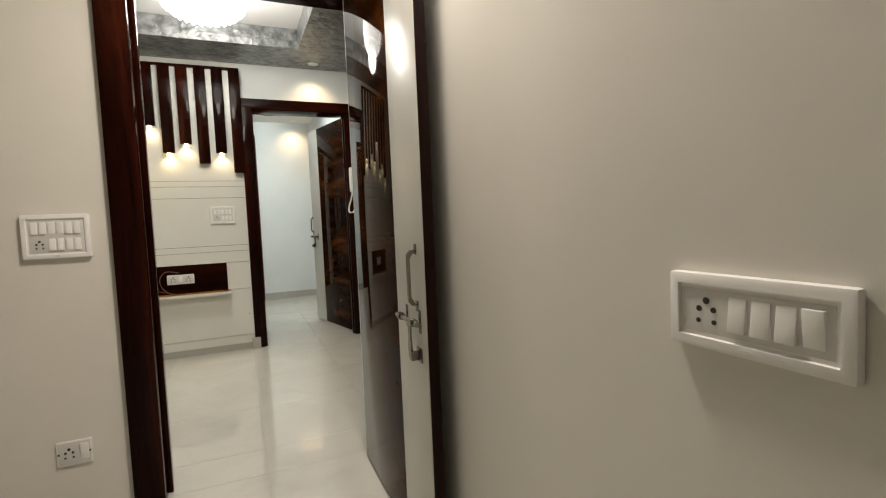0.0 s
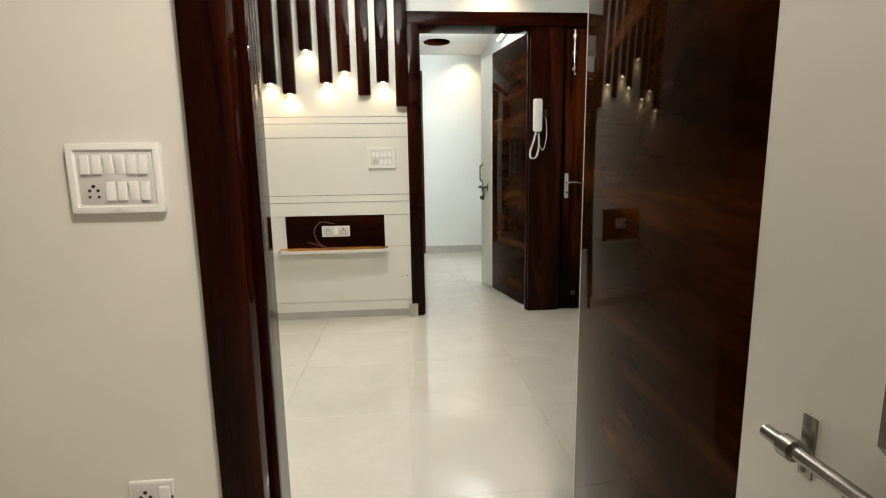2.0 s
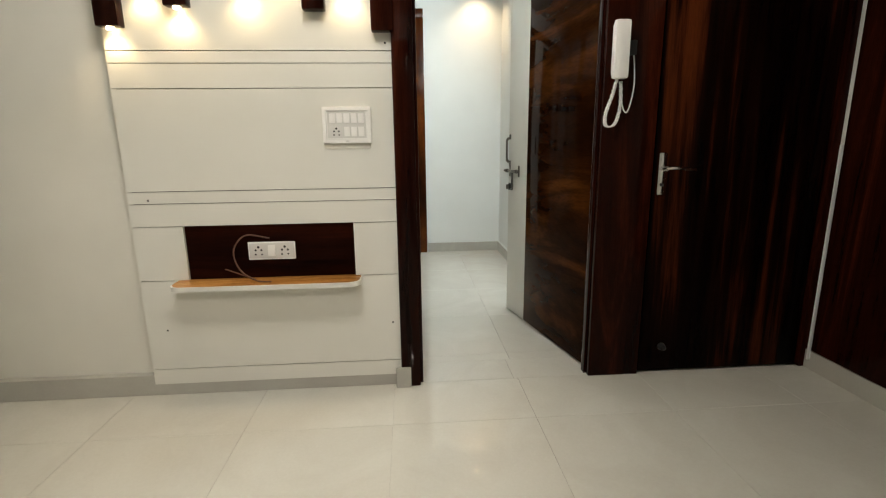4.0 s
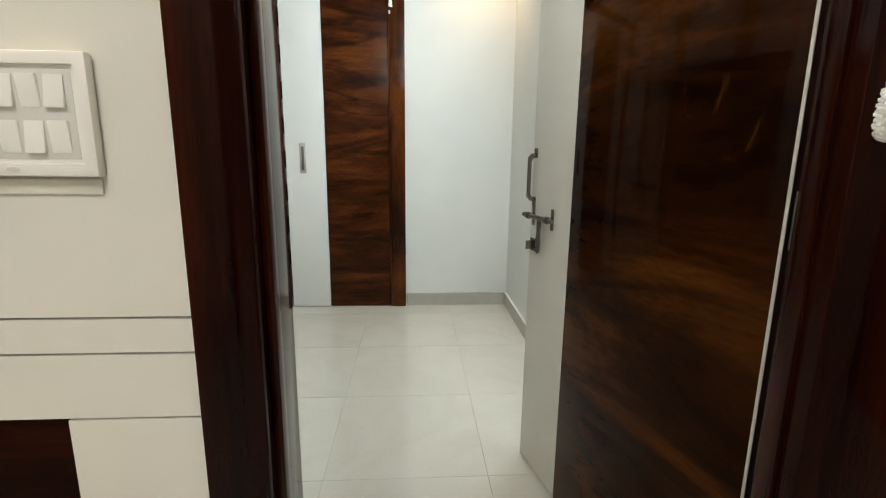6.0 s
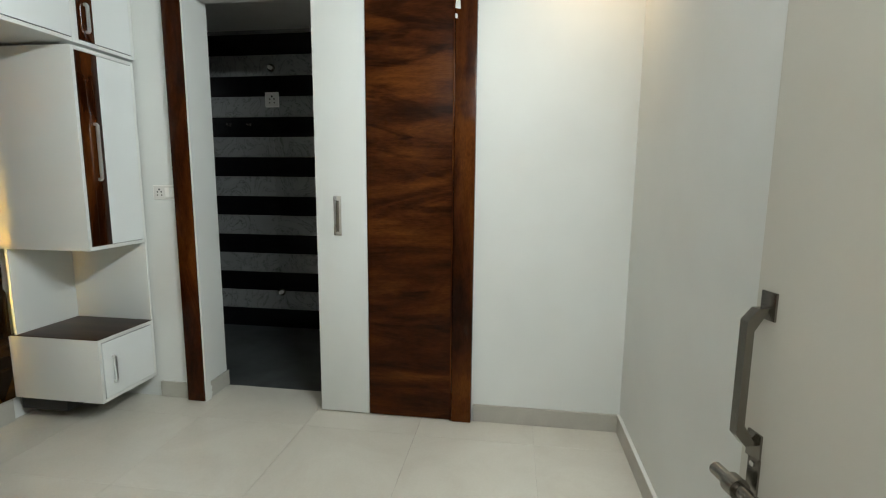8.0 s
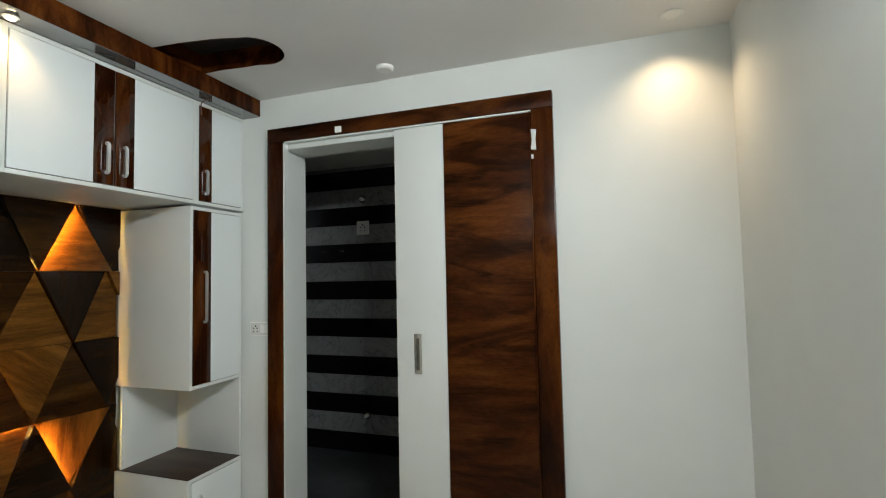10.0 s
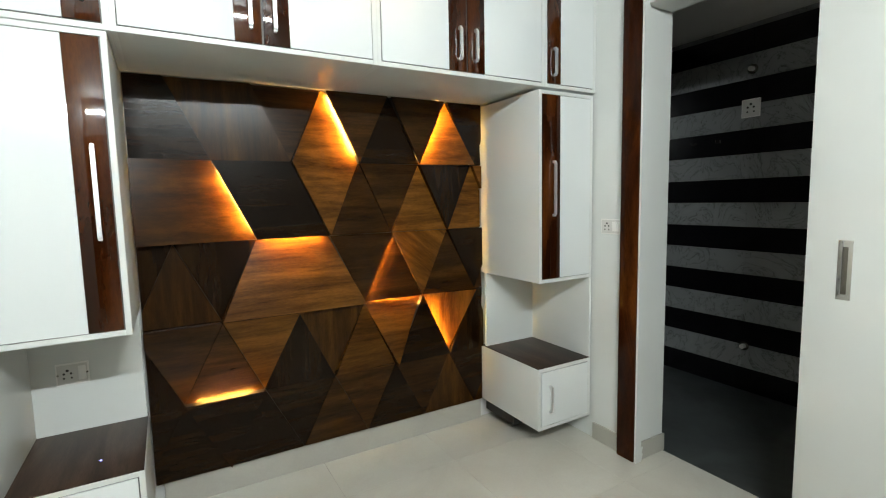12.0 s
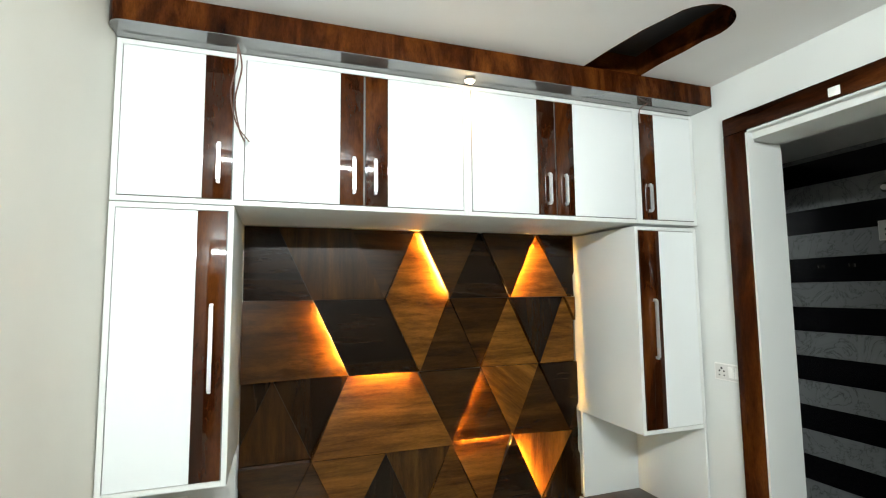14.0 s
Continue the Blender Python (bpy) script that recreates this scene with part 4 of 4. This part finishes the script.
# row, column, way it points: kind, wood, lit edge
SINGLE = {
    (0, 1, "d"): ("r", "brown", None), (0, 2, "d"): ("r", "brown", None), (2, 1, "d"): ("r", "brown", None),
    (3, 2, "u"): ("r", "dark", None), (4, -1, "d"): ("r", "dark", None),
    (0, 3, "u"): ("l", "golden", (lat(1, 2), lat(0, 3))), (2, 2, "u"): ("g", "brown", (lat(3, 1), lat(2, 2))),
    (3, 2, "d"): ("l", "golden", (lat(3, 2), lat(4, 3))), (3, -1, "u"): ("l", "brown", (lat(4, -1), lat(4, 0))),
    (3, 1, "d"): ("l", "golden", (lat(3, 1), lat(3, 2))),
    (3, -2, "d"): ("c", "brown", (lat(4, -1), (7.45, 0.472))), (3, -1, "d"): ("c", "golden", ((7.45, 0.472), lat(4, 0))),
    (0, 3, "d"): ("h", "dark", None), (3, 3, "u"): ("h", "dark", None), (1, 3, "d"): ("h", "golden", None), (2, 3, "d"): ("h", "dark", None),
    (0, 2, "u"): ("n", "dark", None), (0, 0, "d"): ("n", "brown", None), (1, 2, "d"): ("n", "dark", None),
    (1, 1, "u"): ("n", "brown", None), (1, 1, "d"): ("n", "brown", None), (1, 2, "u"): ("n", "golden", None), (1, 3, "u"): ("n", "golden", None),
    (2, 2, "d"): ("n", "slanted", None), (2, 3, "u"): ("n", "brown", None),
    (2, -1, "u"): ("n", "brown", None), (2, -1, "d"): ("n", "dark", None), (2, -2, "d"): ("n", "dark", None),
    (3, 0, "u"): ("n", "dark", None), (3, 0, "d"): ("n", "brown", None), (3, 1, "u"): ("n", "golden", None),
}


def inside(p, poly):
    hit = False
    for i in range(len(poly)):
        (x1, y1), (x2, y2) = poly[i], poly[i - 1]
        if (y1 > p[1]) != (y2 > p[1]) and p[0] < (x2 - x1) * (p[1] - y1) / (y2 - y1) + x1:
            hit = not hit
    return hit


def facet(poly, kind, tone, edge, rng):
    """One wooden piece of the relief; a lit piece slopes up away from the edge its light comes from."""
    poly = clip_poly(poly)
    if not poly:
        return
    area = abs(sum(poly[i - 1][0] * poly[i][1] - poly[i][0] * poly[i - 1][1] for i in range(len(poly)))) / 2
    if area < 0.002:
        return
    q = inset(poly, 0.0012)
    cy, cz = sum(p[0] for p in q) / len(q), sum(p[1] for p in q) / len(q)
    base = {"r": 0.042, "g": 0.018, "h": 0.034, "l": 0.003, "c": 0.003}.get(kind, 0.014 + 0.012 * rng.random())
    ty, tz = rng.uniform(-0.07, 0.07), rng.uniform(-0.07, 0.07)
    if cz < 0.4 and kind == "n":
        base, ty, tz = 0.018, 0.0, 0.0

    def height(a, b):
        if kind == "n":
            return max(0.004, base + ty * (a - cy) + tz * (b - cz))
        if edge and kind != "g":
            p, e = Vector(edge[0]), (Vector(edge[1]) - Vector(edge[0])).normalized()
            far = abs((a - p.x) * e.y - (b - p.y) * e.x)
            return base + 0.19 * far
        return base
    bm = bmesh.new()

    def ring(pp, h):
        return [bm.verts.new((PX + 2.137 + (height(a, b) if h is None else h), a - 8.03, b - 0.13)) for a, b in pp]
    if kind in "rg":
        foot = inset(poly, 0.024 if kind == "r" else 0.018)
        rings = [ring(foot, 0.0), ring(foot, base - 0.007), ring(q, base - 0.007), ring(q, base)]
    else:
        rings = [ring(q, 0.0), ring(q, None)]
    n = len(q)
    for a, b in zip(rings, rings[1:]):
        for i in range(n):
            bm.faces.new((a[i], a[(i + 1) % n], b[(i + 1) % n], b[i]))
    bm.faces.new(rings[-1])
    ob = part("facet", bm, SLANTED if tone == "slanted" else FACET[tone][0 if rng.random() < 0.55 else 1], tp)
    for p in ob.data.polygons:
        p.use_smooth = False


rng = random.Random(11)
for poly, kind, tone, edge in MERGED:
    facet(poly, kind, tone, edge, rng)
for r in range(5):
    for k in range(-3, 5):
        # pieces that point up have one corner on the upper row, those that point down two
        up = [lat(r, k), lat(r + 1, k + (0 if r % 2 == 0 else 1)), lat(r + 1, k + (-1 if r % 2 == 0 else 0))]
        down = [lat(r, k), lat(r, k + 1), lat(r + 1, k + (0 if r % 2 == 0 else 1))]
        for poly, d in ((up, "u"), (down, "d")):
            c = (sum(p[0] for p in poly) / 3, sum(p[1] for p in poly) / 3)
            if any(inside(c, m[0]) for m in MERGED):
                continue
            kind, tone, edge = SINGLE.get((r, k, d), ("n", rng.choice(("dark", "brown")), None))
            facet(poly, kind, tone, edge, rng)


def led(a, b, side, low=0.0322, high=0.0345, mat=GLOW_LED, half=0.0025):
    """A thin light strip under the overhang along the edge a-b; side: the way into the raised piece."""
    a, b = Vector(a), Vector(b)
    e = (b - a).normalized()
    n = Vector((-e.y, e.x)) * side
    deep = 0.020 if high > 0.02 else 0.0135
    a, b = a + e * 0.05 + n * deep, b - e * 0.05 + n * deep
    poly = [a - n * half, b - n * half, b + n * half, a + n * half]
    bm = bmesh.new()
    lo = [bm.verts.new((PX + 2.137 + low, p.x - 8.03, min(p.y, ZB - 0.003) - 0.13)) for p in poly]
    hi = [bm.verts.new((PX + 2.137 + high, p.x - 8.03, min(p.y, ZB - 0.003) - 0.13)) for p in poly]
    for i in range(4):
        bm.faces.new((lo[i], lo[(i + 1) % 4], hi[(i + 1) % 4], hi[i]))
    bm.faces.new(lo)
    bm.faces.new(hi)
    part("light_strip", bm, mat, tp, "amber light strip")


led(lat(1, -1), lat(2, 0), 1)
led(lat(0, 1), lat(1, 1), 1)
led(lat(1, 2), lat(0, 3), 1)
led(lat(2, 0), lat(2, 1), 1)
led(lat(3, 1), lat(2, 2), 1)
led(lat(3, 2), lat(4, 3), -1)
led(lat(4, -1), lat(4, 0), -1, 0.0335, 0.0345, GLOW_LED, 0.0005)
led(lat(3, 1), lat(3, 2), 1, 0.0085, 0.0105)

# ---- bathroom wall pieces ----
STRIPE, LEN = 0.1655, 0.61


def stripe_mesh(w, h, mat):
    bm = box((0, -0.015, 0), (w, 0, h), 0.0012)
    me = bpy.data.meshes.new("wall_tile")
    bm.to_mesh(me)
    bm.free()
    me.materials.append(mat)
    return me


MESHES = {(m, w): stripe_mesh(w - 0.002, STRIPE - 0.0015, mat) for m, mat in ((0, BATH_BLACK), (1, BATH_MARBLE)) for w in (LEN,)}
for i in range(16):
    for j in range(4):
        ob = new("wall_tile", MESHES[(i % 2, LEN)])
        ob.parent = BATH_WALL
        ob.matrix_basis = pose(-2.13 + LEN * j - (0.0 if j < 3 else 0.11), 10.7345, -0.012 + STRIPE * i if i else -0.012)
plate("socket_plate", (-1.52, 10.7195, 1.945), 0, 0.12, 0.12, ["o"], "dim white socket plate on the striped tiles", False)

for x in (-1.92, -1.736):
    hk = thing("wall_hook", (x, 10.7195, 1.745), "small steel hook on the striped tiles", "hook", "bathroom hooks")
    part("base", box((-0.02, -0.006, -0.012), (0.02, 0, 0.012), 0.002), STEEL, hk)
    part("prong", tube(smooth_path([(0, -0.006, 0), (0, -0.03, -0.008), (0, -0.036, 0.012)]), 0.004), STEEL, hk)
for x, z, lab in ((-1.52, 2.2, "capped pipe outlet high on the tiles"), (-1.50, 0.31, "capped pipe outlet low on the tiles")):
    po = thing("pipe_outlet", (x, 10.7195, z), lab, "pipe outlet")
    part("flange", cyl((0, 0, 0), (0, -0.006, 0), 0.032), STEEL, po)
    part("cap", cyl((0, -0.006, 0), (0, -0.035, 0), 0.016), PLASTIC, po)

# ---- floor tiles ----
TS = 0.60
TILE_MESH = {}


def floor_tiles(x0, x1, y0, y1, ox, oy):
    """Square tiles on a lattice, cut at the room's edges."""
    i0, i1 = math.floor((x0 - ox) / TS), math.ceil((x1 - ox) / TS)
    j0, j1 = math.floor((y0 - oy) / TS), math.ceil((y1 - oy) / TS)
    for i in range(i0, i1):
        for j in range(j0, j1):
            a, b = max(x0, ox + i * TS), min(x1, ox + (i + 1) * TS)
            c, d = max(y0, oy + j * TS), min(y1, oy + (j + 1) * TS)
            if b - a < 0.01 or d - c < 0.01:
                continue
            key = (round(b - a, 3), round(d - c, 3))
            if key not in TILE_MESH:
                bm = box((0.0006, 0.0006, -0.01), (key[0] - 0.0006, key[1] - 0.0006, 0), 0.0006)
                me = bpy.data.meshes.new("floor_tile")
                bm.to_mesh(me)
                bm.free()
                me.materials.append(FLOOR_TILE)
                TILE_MESH[key] = me
            ob = new("floor_tile", TILE_MESH[key])
            ob.parent = FLOOR
            ob.matrix_basis = pose(a, c, 0)


floor_tiles(XL, 0.535, -0.9, 4.0, 0.02, 4.0)
floor_tiles(XL, XR, 4.0, 6.41, 0.02, 6.06)
floor_tiles(0.06, 1.07, 6.41, 6.62, 0.60, 6.62)
floor_tiles(-2.14, 1.07, 6.62, 9.505, 0.025, 8.497)
